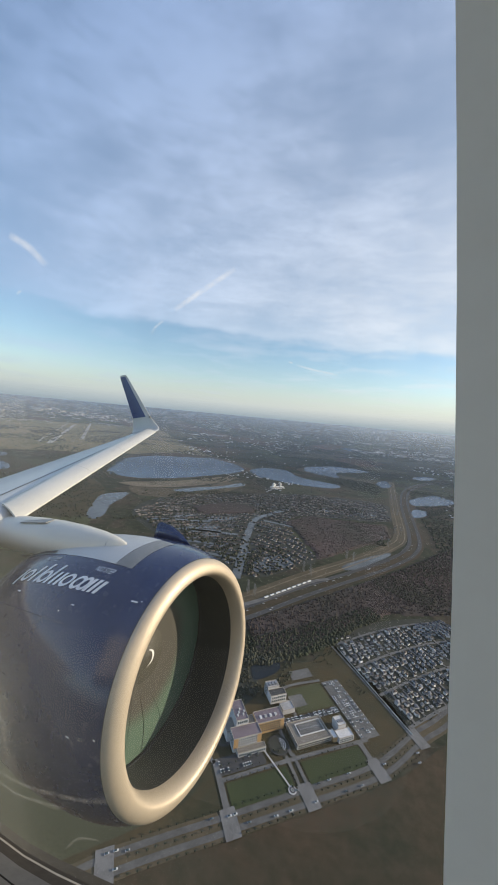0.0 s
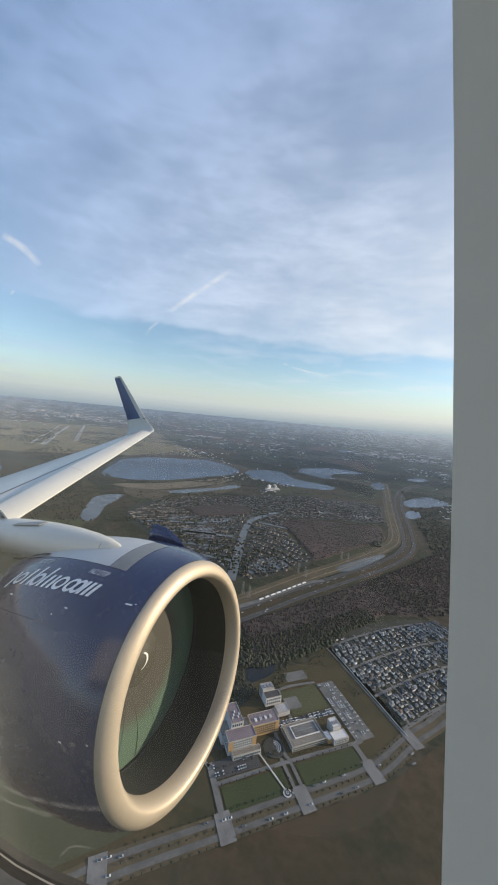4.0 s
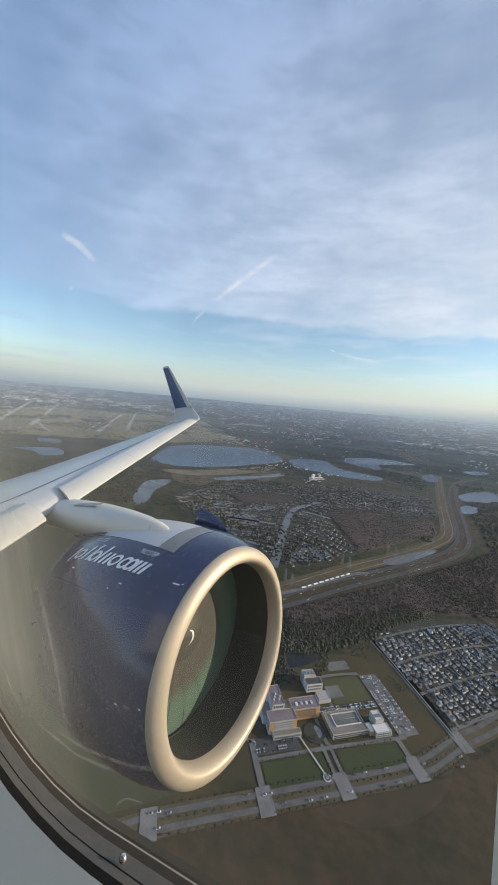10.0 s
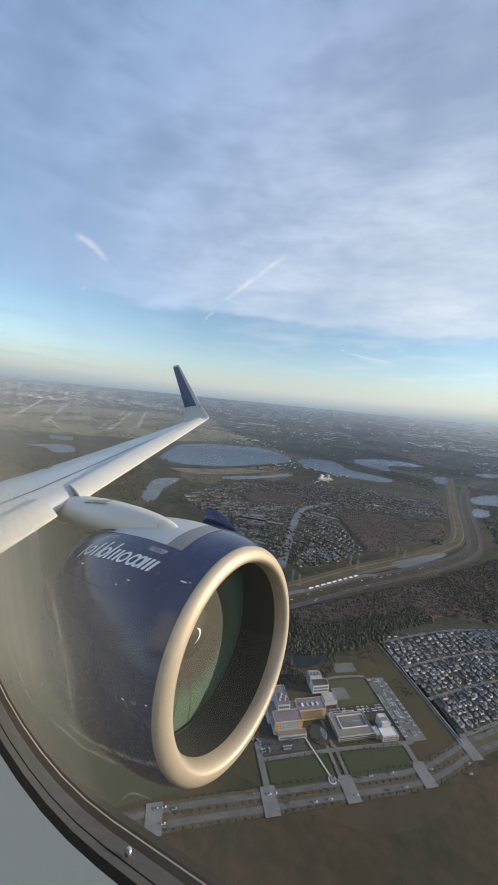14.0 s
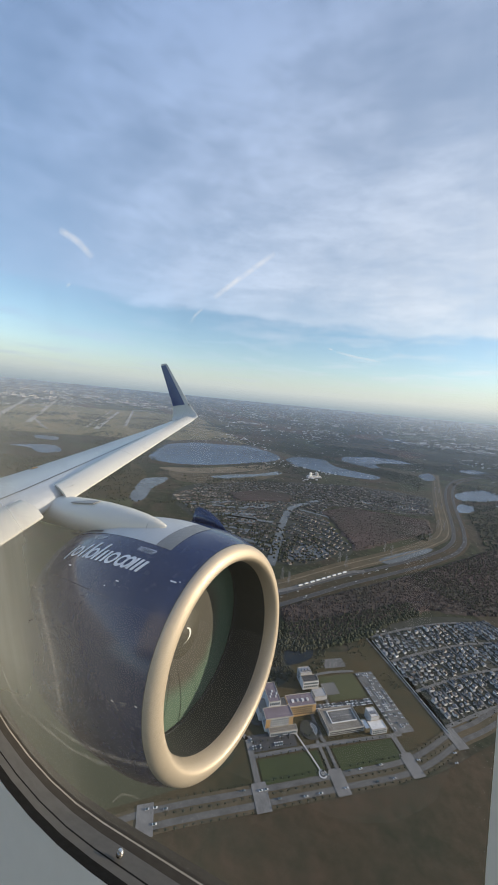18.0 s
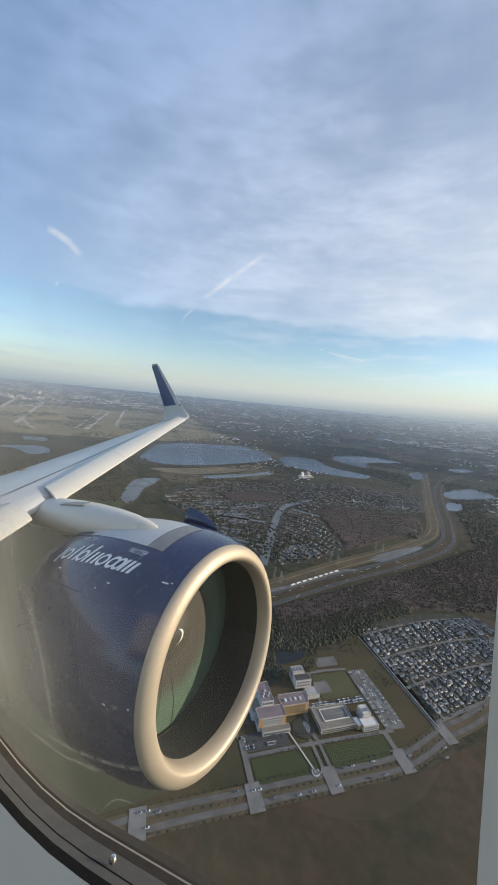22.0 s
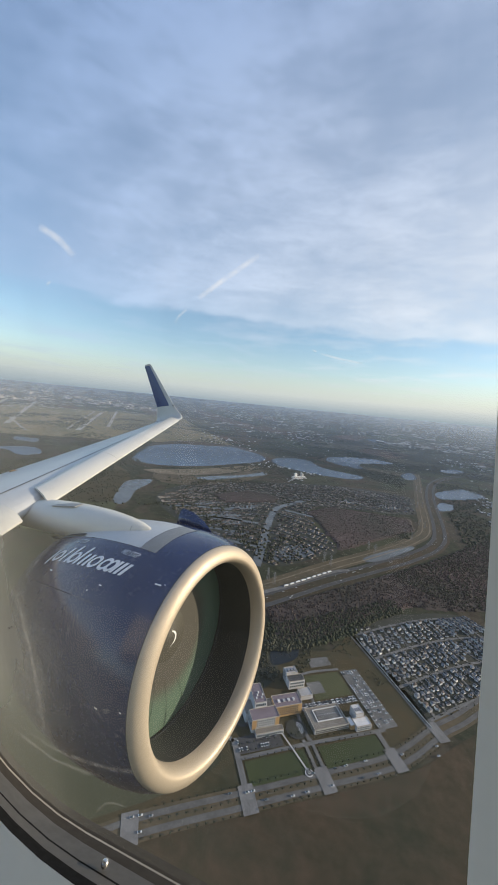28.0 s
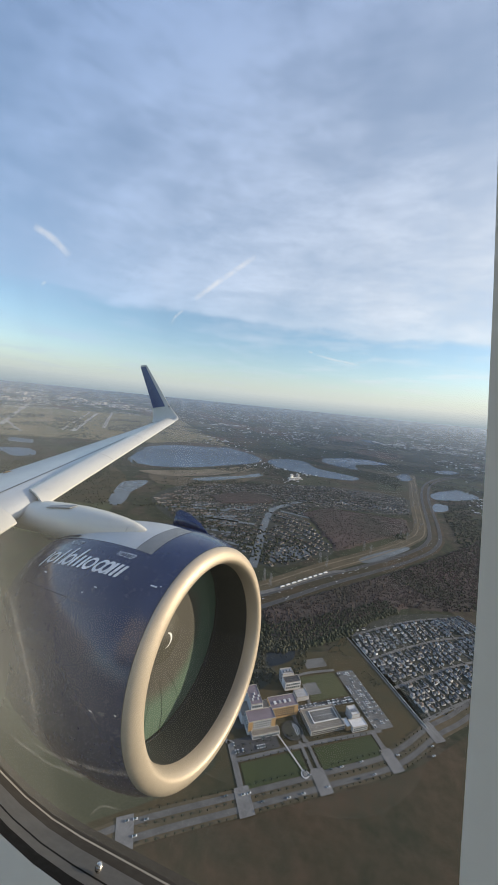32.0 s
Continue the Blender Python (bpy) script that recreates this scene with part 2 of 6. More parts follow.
def pane_material():
    """Acrylic pane: clear, glossy, with painted glare, dust and scuffs that gather towards the rim."""
    m = bpy.data.materials.new("scuffed_acrylic")
    m.use_nodes = True
    n = Nodes(m.node_tree)
    place = n.add("ShaderNodeTexCoord").outputs["Object"]
    split = n.add("ShaderNodeSeparateXYZ")
    n.link(place, split.inputs[0])
    # distance from the clear middle of the pane towards its lower aft corner, where glare is painted
    off = n.math("SUBTRACT", n.math("MULTIPLY", split.outputs[0], -1.0), n.math("MULTIPLY", split.outputs[2], 0.12))
    smear = n.noise(place, 14.0, 4.0, 0.6, warp=1.2)
    off = n.math("ADD", off, n.math("MULTIPLY", n.math("SUBTRACT", smear, 0.5), 0.03))
    # glare and the reflected window edge, put into the film's cover
    side_glare = n.ramp(off, [(0.05, 0.010), (0.10, 0.055), (0.145, 0.14), (0.165, 0.22), (0.177, 0.38), (0.215, 0.55)], "EASE")
    corner = n.math("SUBTRACT", n.math("MULTIPLY", split.outputs[0], -0.7), n.math("MULTIPLY", split.outputs[2], 0.7))
    corner = n.math("ADD", corner, n.math("MULTIPLY", n.math("SUBTRACT", smear, 0.5), 0.03))
    glare_dust = n.math("MAXIMUM", side_glare, n.ramp(corner, [(0.12, 0.02), (0.175, 0.09), (0.235, 0.16)], "EASE"))
    glare_dust = n.math("MULTIPLY", glare_dust, n.ramp(n.math("ADD", split.outputs[2], 0.5), [(0.335, 0.45), (0.40, 1.0), (0.455, 1.0), (0.50, 0.55), (0.56, 0.12)], "EASE"))
    wipe = n.add("ShaderNodeMapping")
    wipe.inputs["Scale"].default_value = (95, 1, 9)
    wipe.inputs["Rotation"].default_value = (0, radians(-8), 0)
    n.link(place, wipe.inputs["Vector"])
    glare_dust = n.math("MULTIPLY", glare_dust, n.ramp(n.noise(wipe.outputs[0], 1.0, 4.0, 0.6), [(0.30, 0.90), (0.70, 1.06)]))
    scratch = n.add("ShaderNodeMapping")
    scratch.inputs["Scale"].default_value = (30, 30, 260)
    scratch.inputs["Rotation"].default_value = (0, radians(38), 0)
    n.link(place, scratch.inputs["Vector"])
    marks = n.ramp(n.noise(scratch.outputs[0], 1.0, 5.0, 0.7), [(0.70, 0.0), (0.85, 0.06)])
    film = n.math("ADD", glare_dust, n.math("MULTIPLY", marks, glare_dust), clamp=True)
    glow = n.add("ShaderNodeBsdfTranslucent", Color=(0.64, 0.615, 0.51, 1))
    veil = n.add("ShaderNodeBsdfDiffuse", Color=(0.66, 0.64, 0.57, 1))
    glare_film = n.add("ShaderNodeMixShader", Fac=0.35)
    n.link(glow.outputs[0], glare_film.inputs[1]), n.link(veil.outputs[0], glare_film.inputs[2])
    through_it = n.add("ShaderNodeBsdfTransparent", Color=(0.97, 0.98, 0.98, 1))
    both = n.add("ShaderNodeMixShader")
    n.link(film, both.inputs[0]), n.link(through_it.outputs[0], both.inputs[1]), n.link(glare_film.outputs[0], both.inputs[2])
    shine = n.add("ShaderNodeBsdfGlossy", Roughness=0.02)
    whole = n.add("ShaderNodeMixShader", Fac=0.02)
    n.link(both.outputs[0], whole.inputs[1]), n.link(shine.outputs[0], whole.inputs[2])
    n.link(whole.outputs[0], n.add("ShaderNodeOutputMaterial").inputs[0])
    return m


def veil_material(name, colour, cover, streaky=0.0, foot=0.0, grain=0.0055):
    """Thin veil for haze curtains, scuffs and contrails: mostly clear, the rest scatters light or, for contrails,
    glows; foot: share of its height over which it thickens.
    """
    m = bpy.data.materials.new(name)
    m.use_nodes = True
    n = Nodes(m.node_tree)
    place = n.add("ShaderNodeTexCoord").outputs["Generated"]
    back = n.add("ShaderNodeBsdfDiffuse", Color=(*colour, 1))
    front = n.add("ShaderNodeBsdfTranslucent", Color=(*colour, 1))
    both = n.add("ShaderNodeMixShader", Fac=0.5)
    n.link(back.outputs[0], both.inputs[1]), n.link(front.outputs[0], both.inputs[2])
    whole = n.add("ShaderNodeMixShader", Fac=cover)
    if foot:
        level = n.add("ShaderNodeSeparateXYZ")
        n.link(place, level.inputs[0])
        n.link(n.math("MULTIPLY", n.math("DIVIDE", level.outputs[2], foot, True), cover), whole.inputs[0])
    if streaky:
        split = n.add("ShaderNodeSeparateXYZ")
        n.link(n.add("ShaderNodeTexCoord").outputs["UV"], split.inputs[0])
        side = n.math("MULTIPLY", split.outputs[1], n.math("SUBTRACT", 1.0, split.outputs[1]))
        ends = n.math("MULTIPLY", split.outputs[0], n.math("SUBTRACT", 1.0, split.outputs[0]))
        soft = n.math("MULTIPLY", n.math("POWER", n.math("MULTIPLY", side, 4.0), 1.8), n.math("POWER", n.math("MULTIPLY", ends, 4.0), 0.8))
        tufts = n.ramp(n.noise(n.add("ShaderNodeTexCoord").outputs["Object"], grain, 6.0, 0.65), [(0.34, 0.22), (0.58, 1.0)])
        n.link(n.math("MULTIPLY", n.math("MULTIPLY", soft, tufts), cover), whole.inputs[0])
        if grain < 1:
            # contrails emit instead of catching the sun
            both = n.add("ShaderNodeEmission", Color=(*colour, 1), Strength=0.92)
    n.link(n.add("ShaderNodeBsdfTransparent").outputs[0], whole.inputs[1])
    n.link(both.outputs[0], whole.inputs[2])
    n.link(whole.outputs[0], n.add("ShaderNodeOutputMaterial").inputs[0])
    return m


LAND = land_material()
WATER = water_material("lake_water", (0.046, 0.074, 0.115), 0.22)
DARK_WATER = water_material("dark_pond_water", (0.006, 0.010, 0.014), 0.05)
ASPHALT = material("asphalt", (0.060, 0.061, 0.063), 0.9, second=(0.040, 0.041, 0.043), scale=0.03, fine=0.6)
CONCRETE = material("pale_concrete", (0.155, 0.152, 0.145), 0.9, second=(0.095, 0.093, 0.088), scale=0.05, fine=0.35)
BOULEVARD = material("worn_grey_road_concrete", (0.115, 0.112, 0.106), 0.9, second=(0.072, 0.070, 0.066), scale=0.06, fine=0.4)
PAVING = material("pale_crossing_paving", (0.19, 0.186, 0.178), 0.9, second=(0.125, 0.122, 0.117), scale=0.08, fine=0.5)
DIRT = material("sandy_dirt", (0.19, 0.15, 0.10), 0.95, second=(0.10, 0.082, 0.05), scale=0.02, fine=0.2)
RUNWAY = material("runway_concrete", (0.34, 0.32, 0.28), 0.9, second=(0.24, 0.23, 0.20), scale=0.004, fine=0.05)
AIRFIELD = material("dry_airfield_grass", (0.19, 0.150, 0.080), 0.95, second=(0.115, 0.105, 0.052), scale=0.0025, fine=0.02)
LAWN = material("mown_lawn", (0.040, 0.052, 0.014), 0.95, second=(0.024, 0.036, 0.011), scale=0.012, fine=0.3)
DRY_LAWN = material("dry_lawn", (0.070, 0.072, 0.028), 0.95, second=(0.045, 0.052, 0.020), scale=0.03, fine=0.3)
MARSH = material("brown_marsh", (0.060, 0.037, 0.018), 0.95, second=(0.024, 0.025, 0.011), scale=0.009, fine=0.08)
MEADOW = material("rough_olive_meadow", (0.060, 0.041, 0.014), 0.95, second=(0.026, 0.027, 0.010), scale=0.014, fine=0.1)
CORRIDOR = material("mown_power_corridor", (0.098, 0.074, 0.042), 0.95, second=(0.058, 0.050, 0.028), scale=0.012, fine=0.12)
GARDEN = material("suburban_gardens", (0.022, 0.027, 0.019), 0.95, second=(0.042, 0.043, 0.034), scale=0.03, fine=0.25)
TREES = material("evergreen_and_bare_tree_crowns", (0.024, 0.034, 0.018), 0.95, second=(0.044, 0.042, 0.028), scale=0.010, fine=0.3, per=0.25)
BARE = material("bare_cypress_crowns", (0.060, 0.040, 0.037), 0.95, second=(0.026, 0.026, 0.018), scale=0.006, fine=0.16, per=0.35)
BARK = material("bark", (0.09, 0.07, 0.05), 0.9)
WHITE_WALL = material("white_stucco", (0.62, 0.60, 0.56), 0.85, second=(0.44, 0.43, 0.40), scale=0.1, per=0.35)
TAN_WALL = material("tan_stucco", (0.33, 0.30, 0.27), 0.85, second=(0.20, 0.185, 0.165), scale=0.1, per=0.75)
GREY_WATER = water_material("grey_pond_water", (0.070, 0.075, 0.075), 0.16)
ROOF = material("shingle_roof", (0.105, 0.110, 0.122), 0.9, second=(0.062, 0.066, 0.074), scale=0.2, per=0.85)
TILE_ROOF = material("clay_tile_roof", (0.125, 0.095, 0.078), 0.9, second=(0.080, 0.066, 0.056), scale=0.2, per=0.8)
FLAT_ROOF = material("white_membrane_roof", (0.55, 0.54, 0.53), 0.85, second=(0.40, 0.39, 0.38), scale=0.05, per=0.3)
PALE_ROOF = material("pale_shingle_roof", (0.25, 0.25, 0.255), 0.9, second=(0.17, 0.17, 0.172), scale=0.2, per=0.4)
HOUSE_WALL = material("off_white_stucco", (0.68, 0.67, 0.65), 0.85, second=(0.48, 0.47, 0.45), scale=0.1, per=0.45)
MAUVE_ROOF = material("mauve_gravel_roof", (0.20, 0.160, 0.175), 0.9, second=(0.14, 0.115, 0.13), scale=0.06)
TAN_ROOF = material("tan_gravel_roof", (0.21, 0.19, 0.16), 0.9, second=(0.15, 0.135, 0.115), scale=0.06)
CREAM_WALL = material("cream_parapet_stucco", (0.42, 0.38, 0.32), 0.85, second=(0.32, 0.29, 0.25), scale=0.08)
ORANGE = material("orange_cladding", (0.46, 0.29, 0.13), 0.7, second=(0.38, 0.23, 0.10), scale=0.08)
WINDOW_GLASS = material("tinted_window_glass", (0.05, 0.08, 0.09), 0.08, second=(0.03, 0.05, 0.06), scale=0.2)
STEEL = material("galvanised_steel", (0.35, 0.35, 0.36), 0.5, 0.6)
CAR_PAINT = material("car_paint", (0.50, 0.50, 0.52), 0.25, coat=0.5, per=0.95)
WHITE_PAINT = material("white_paint", (0.80, 0.80, 0.78), 0.5)
# aircraft
NAVY = material("navy_nacelle_paint", (0.009, 0.021, 0.078), 0.24, second=(0.007, 0.017, 0.064), scale=0.6, fine=14.0, coat=0.5)
WINGLET_BLUE = material("blue_winglet_paint", (0.027, 0.058, 0.185), 0.3, second=(0.022, 0.048, 0.155), scale=0.8, fine=14.0, coat=0.3)
GREY_PAINT = material("light_grey_aircraft_paint", (0.50, 0.51, 0.51), 0.36, second=(0.44, 0.45, 0.45), scale=0.5, fine=12.0, coat=0.15)
CREAM_PAINT = material("off_white_aircraft_paint", (0.60, 0.58, 0.515), 0.40, second=(0.53, 0.51, 0.455), scale=0.6, fine=16.0, coat=0.2)
DARK_GREY = material("mid_grey_panel_paint", (0.22, 0.23, 0.235), 0.45, scale=0.8, fine=15.0)
LIP_METAL = material("satin_bare_aluminium", (0.53, 0.45, 0.34), 0.54, 0.45, second=(0.46, 0.39, 0.30), scale=1.2, fine=30.0)
LINER = material("dark_acoustic_liner", (0.034, 0.033, 0.030), 0.55, scale=2.0, fine=60.0, bump=0.001)
FAN = fan_material((0.043, 0.040, 0.030), (0.056, 0.100, 0.066))
SPINNER_PAINT = material("brown_grey_spinner_paint", (0.052, 0.049, 0.036), 0.6, second=(0.045, 0.042, 0.031), scale=3.0)
NAVY_SEAM = material("shaded_navy_seam", (0.006, 0.014, 0.055), 0.5, scale=2.0)
SEAM = material("dark_panel_seam", (0.05, 0.052, 0.055), 0.7)
LETTER = material("white_lettering_paint", (0.80, 0.81, 0.83), 0.4, scale=3.0)
# cabin
LINING = material("warm_grey_cabin_lining", (0.93, 0.855, 0.76), 0.6, second=(0.90, 0.825, 0.73), scale=6.0, fine=160.0, bump=0.0002)
REVEAL = material("grey_window_reveal", (0.076, 0.074, 0.070), 0.5, second=(0.062, 0.060, 0.057), scale=12.0, fine=140.0)
REVEAL_DARK = material("dark_brown_window_gasket", (0.036, 0.031, 0.025), 0.7, scale=14.0, fine=140.0, spec=0.2)
RUBBER = material("black_rubber_gasket", (0.008, 0.008, 0.008), 0.8, scale=30.0, spec=0.1)
BEAD = material("pale_sealant_bead", (0.30, 0.28, 0.24), 0.5, scale=30.0)
# tone of the unseen fore bulkhead, dark to dim the lining
UNSEEN_DARK = material("dark_unseen_bulkhead", (0.07, 0.075, 0.085), 0.6, scale=3.0)
CHROME = material("small_bright_vent_pin", (0.8, 0.78, 0.74), 0.2, 0.9)
PANE = pane_material()
SCUFF = veil_material("pale_scuffed_acrylic", (0.72, 0.68, 0.60), 0.22, 1.0, grain=160.0)


# ---- building helpers ----
def mesh_object(name, verts, faces, mat, smooth=False):
    me = bpy.data.meshes.new(name)
    me.from_pydata([tuple(v) for v in verts], [], faces)
    me.materials.append(mat)
    if smooth:
        me.shade_smooth()
    return new(name, me)


def thing(name, label, category, at=None, group="", kind=""):
    ob = new(name)
    ob.empty_display_size = 0.1
    ob.matrix_world = at or Matrix()
    return tagged(ob, label, category, group, kind)


def part(name, bm, mat, parent, label="", smooth=False):
    """Links a bmesh as one mesh object under a thing or a part."""
    me = bpy.data.meshes.new(name)
    bm.normal_update()
    bm.to_mesh(me)
    bm.free()
    me.materials.append(mat)
    if smooth:
        me.shade_smooth()
    ob = new(name, me)
    ob.parent = parent
    return tagged(ob, label)


def pieces(name, verts, faces, mat, parent, label="", smooth=False):
    bm = bmesh.new()
    vs = [bm.verts.new(v) for v in verts]
    for f in faces:
        bm.faces.new([vs[i] for i in f])
    return part(name, bm, mat, parent, label, smooth)


def box(bm, lo, hi, bevel=0.0):
    made = bmesh.ops.create_cube(bm, size=1.0)["verts"]
    for v in made:
        for n in range(3):
            v.co[n] = lo[n] if v.co[n] < 0 else hi[n]
    if bevel:
        edges = {e for v in made for e in v.link_edges}
        bmesh.ops.bevel(bm, geom=list(edges), offset=bevel, segments=2, affect="EDGES", profile=0.5)
    return bm


def loft(rings, closed=True, caps=False):
    """Verts and quads between rings of equal length."""
    verts = [p for ring in rings for p in ring]
    n, faces = len(rings[0]), []
    for a in range(len(rings) - 1):
        for b in range(n if closed else n - 1):
            c = (b + 1) % n
            faces.append((a * n + b, a * n + c, (a + 1) * n + c, (a + 1) * n + b))
    if caps:
        base = len(verts)
        verts = verts + list(rings[0]) + list(rings[-1])
        faces.append(tuple(base + b for b in range(n - 1, -1, -1)))
        faces.append(tuple(base + n + b for b in range(n)))
    return verts, faces


def smooth_line(points, steps=8, closed=False):
    """A Catmull-Rom curve through control points."""
    pts = [Vector(p) for p in points]
    n, out = len(pts), []
    for k in range(n if closed else n - 1):
        if closed:
            a, b, c, d = (pts[(k + j) % n] for j in (-1, 0, 1, 2))
        else:
            a, b, c, d = pts[max(k - 1, 0)], pts[k], pts[k + 1], pts[min(k + 2, n - 1)]
        for s in range(steps):
            t = s / steps
            out.append(0.5 * (2 * b + (c - a) * t + (2 * a - 5 * b + 4 * c - d) * t * t + (3 * b - a - 3 * c + d) * t ** 3))
    return out if closed else out + [pts[-1]]


# ---- aircraft ----
# Aircraft axes: x to the nose, y out along the left wing, z up; the craft climbs nose-up in the world.
CRAFT = Matrix(((0.9821, -0.0229, -0.1871, 0), (0.0127, 0.9984, -0.0553, 0), (0.1881, 0.0519, 0.9808, 0), (0, 0, 0, 1)))

# Engine axes: origin at the centre of the inlet, forward along the axis.
HUB = Vector((-1.9384, 3.1848, -2.8255))
FORE = Vector((0.9907, -0.1277, -0.0463)).normalized()
SIDE = Vector((0, 0, 1)).cross(FORE).normalized()
RISE = FORE.cross(SIDE)
RADII = ((-0.2126, 1.251), (-0.35, 1.312), (-0.6, 1.372), (-0.95, 1.406), (-1.3, 1.412), (-1.7, 1.392), (-2.05, 1.345), (-2.4, 1.265), (-2.7, 1.165))


def cowl_radius(s):
    """A smooth curve through the radii."""
    n = len(RADII)
    slopes = []
    for k in range(n):
        (a, ra), (b, rb) = RADII[max(k - 1, 0)], RADII[min(k + 1, n - 1)]
        slopes.append((rb - ra) / (b - a))
    for k in range(n - 1):
        (a, ra), (b, rb) = RADII[k], RADII[k + 1]
        if s >= b:
            h, t = b - a, (s - a) / (b - a)
            return (2 * t ** 3 - 3 * t * t + 1) * ra + (t ** 3 - 2 * t * t + t) * h * slopes[k] + (3 * t * t - 2 * t ** 3) * rb + (t ** 3 - t * t) * h * slopes[k + 1]
    return RADII[-1][1]


def on_engine(s, angle, r):
    """A place s metres ahead of the inlet's plane; angle in degrees from the top towards the cabin."""
    a = radians(angle)
    return HUB + FORE * s + RISE * (r * math.cos(a)) - SIDE * (r * math.sin(a))


def revolve(profile, first=0.0, last=360.0, steps=96):
    whole = last - first >= 359.9
    count = steps if whole else max(2, int(steps * (last - first) / 360) + 1)
    angles = [first + (last - first) * k / (steps if whole else count - 1) for k in range(count)]
    return loft([[on_engine(s, a, r) for a in angles] for s, r in profile], closed=whole)


def cowl_profile(a, b, extra=0.0, steps=10):
    return [(a + (b - a) * k / steps, cowl_radius(a + (b - a) * k / steps) + extra) for k in range(steps + 1)]


def build_engine():
    engine = thing("jet_engine", "navy blue jet engine with bare metal inlet lip", "engine", CRAFT)
    quarter = [math.pi / 2 * k / 12 for k in range(13)]
    lip = [(-0.2126 + 0.1136 * math.sin(t), 1.1148 + 0.1362 * math.cos(t)) for t in quarter]
    lip += [(-0.2806 + 0.1816 * math.cos(t), 1.1148 - 0.0779 * math.sin(t)) for t in quarter[1:]]
    v, f = revolve(lip, steps=144)
    pieces("inlet_lip", v, f, LIP_METAL, engine, "satin bare metal inlet lip", True)
    v, f = revolve(cowl_profile(-0.2126, -2.7, steps=36), steps=144)
    pieces("fan_cowl", v, f, NAVY, engine, "glossy navy blue cowl", True)
    # seam between the cowls, the lip's row of fasteners and the long door lines
    v, f = revolve(cowl_profile(-0.660, -0.664, 0.0012, 1), 15.0, 40.0)
    pieces("cowl_seam", v, f, NAVY_SEAM, engine)
    v, f = revolve(cowl_profile(-0.210, -0.217, 0.003, 1), steps=120)
    pieces("lip_joint", v, f, SEAM, engine)
    for angle in (44.0, 118.0, -60.0):
        v, f = revolve(cowl_profile(-0.9, -2.3, 0.003), angle, angle + 0.35)
        pieces("cowl_door_line", v, f, NAVY_SEAM, engine)
    # pale grey crown of the nacelle, with its mid-grey front panel
    v, f = revolve(cowl_profile(-0.86, -2.6, 0.004), -17.0, 15.0)
    pieces("crown_panel", v, f, GREY_PAINT, engine, "pale grey crown panel", True)
    v, f = revolve(cowl_profile(-0.62, -0.855, 0.004, 4), -16.0, 15.0)
    pieces("crown_front_panel", v, f, DARK_GREY, engine, "mid-grey crown panel", True)
    # inlet duct and fan
    v, f = revolve([(-0.2806, 1.0369), (-0.45, 1.060), (-0.65, 1.100), (-0.90, 1.148), (-1.25, 1.152)])
    pieces("inlet_duct", v, f, LINER, engine, "dark perforated inlet duct", True)
    v, f = revolve([(-0.858, 1.139), (-0.875, 1.136), (-0.892, 1.144)])
    pieces("fan_track_ring", v, f, SEAM, engine)
    # flat discs added behind the blades to fill the dark gaps
    v, f = revolve([(-0.940, 1.149), (-0.940, 0.70)])
    pieces("tip_backing", v, f, FAN, engine, "green-grey ring behind the blade tips")
    v, f = revolve([(-0.940, 0.70), (-0.940, 0.02)])
    pieces("fan_backing", v, f, FAN, engine)
    blades = 20
    for k in range(blades):
        rings = []
        for j in range(9):
            r = 0.30 + (1.138 - 0.30) * j / 8
            pitch = radians(88.4)
            half = 0.16 + 0.10 * j / 8
            base = 360.0 * k / blades + 6 * math.sin(math.pi * j / 8 * 0.9)
            ring = []
            for t, thick in ((-1, 0.001), (-0.4, 0.002), (0.3, 0.002), (1, 0.001), (0.3, -0.002), (-0.4, -0.002)):
                along, across = half * t, thick
                s = -0.915 - along * math.cos(pitch) + across * math.sin(pitch)
                turn = math.degrees((along * math.sin(pitch) + across * math.cos(pitch)) / r)
                ring.append(on_engine(s, base + turn, r))
            rings.append(ring)
        v, f = loft(rings[:5], caps=True)
        blade = pieces("fan_blade", v, f, FAN, engine)
        v, f = loft(rings[4:], caps=True)
        pieces("blade_tip", v, f, FAN, blade)
    v, f = revolve([(-0.925, 0.36), (-0.908, 0.30), (-0.888, 0.20), (-0.867, 0.11), (-0.855, 0.045), (-0.85, 0.005)], steps=48)
    spinner = pieces("spinner", v, f, SPINNER_PAINT, engine, "brown-grey spinner cone", True)
    rings = []
    for k in range(15):
        t = k / 14
        r = 0.075 - 0.06 * t + 0.10 * t * t
        s, a = -0.850 - 0.30 * max(r - 0.03, 0), -10 - 190 * t
        half = 0.016 * math.sin(math.pi * min(max(t, 0.08), 0.92)) + 0.002
        rings.append([on_engine(s + 0.012, a, r - half), on_engine(s + 0.008, a, r + half)])
    v, f = loft(rings, closed=False)
    pieces("spinner_spiral", v, f, WHITE_PAINT, spinner, "white painted spiral")
    # nozzle and core behind the cowl
    v, f = revolve([(-2.7, 1.165), (-2.69, 1.13), (-2.2, 1.10)])
    pieces("bypass_nozzle", v, f, LINER, engine, "", True)
    v, f = revolve([(-2.2, 0.85), (-2.9, 0.74), (-3.4, 0.56), (-3.42, 0.5)])
    pieces("core_cowl", v, f, STEEL, engine, "bare metal core cowl", True)
    # strake on the outboard shoulder
    rings = []
    for s, h in ((-0.62, 0.0), (-0.78, 0.10), (-1.0, 0.19), (-1.22, 0.235), (-1.28, 0.20)):
        r = cowl_radius(s) - 0.01
        rings.append([on_engine(s, -29.6, r), on_engine(s, -30.0, r + h + 0.012), on_engine(s, -30.4, r)])
    v, f = loft(rings, caps=True)
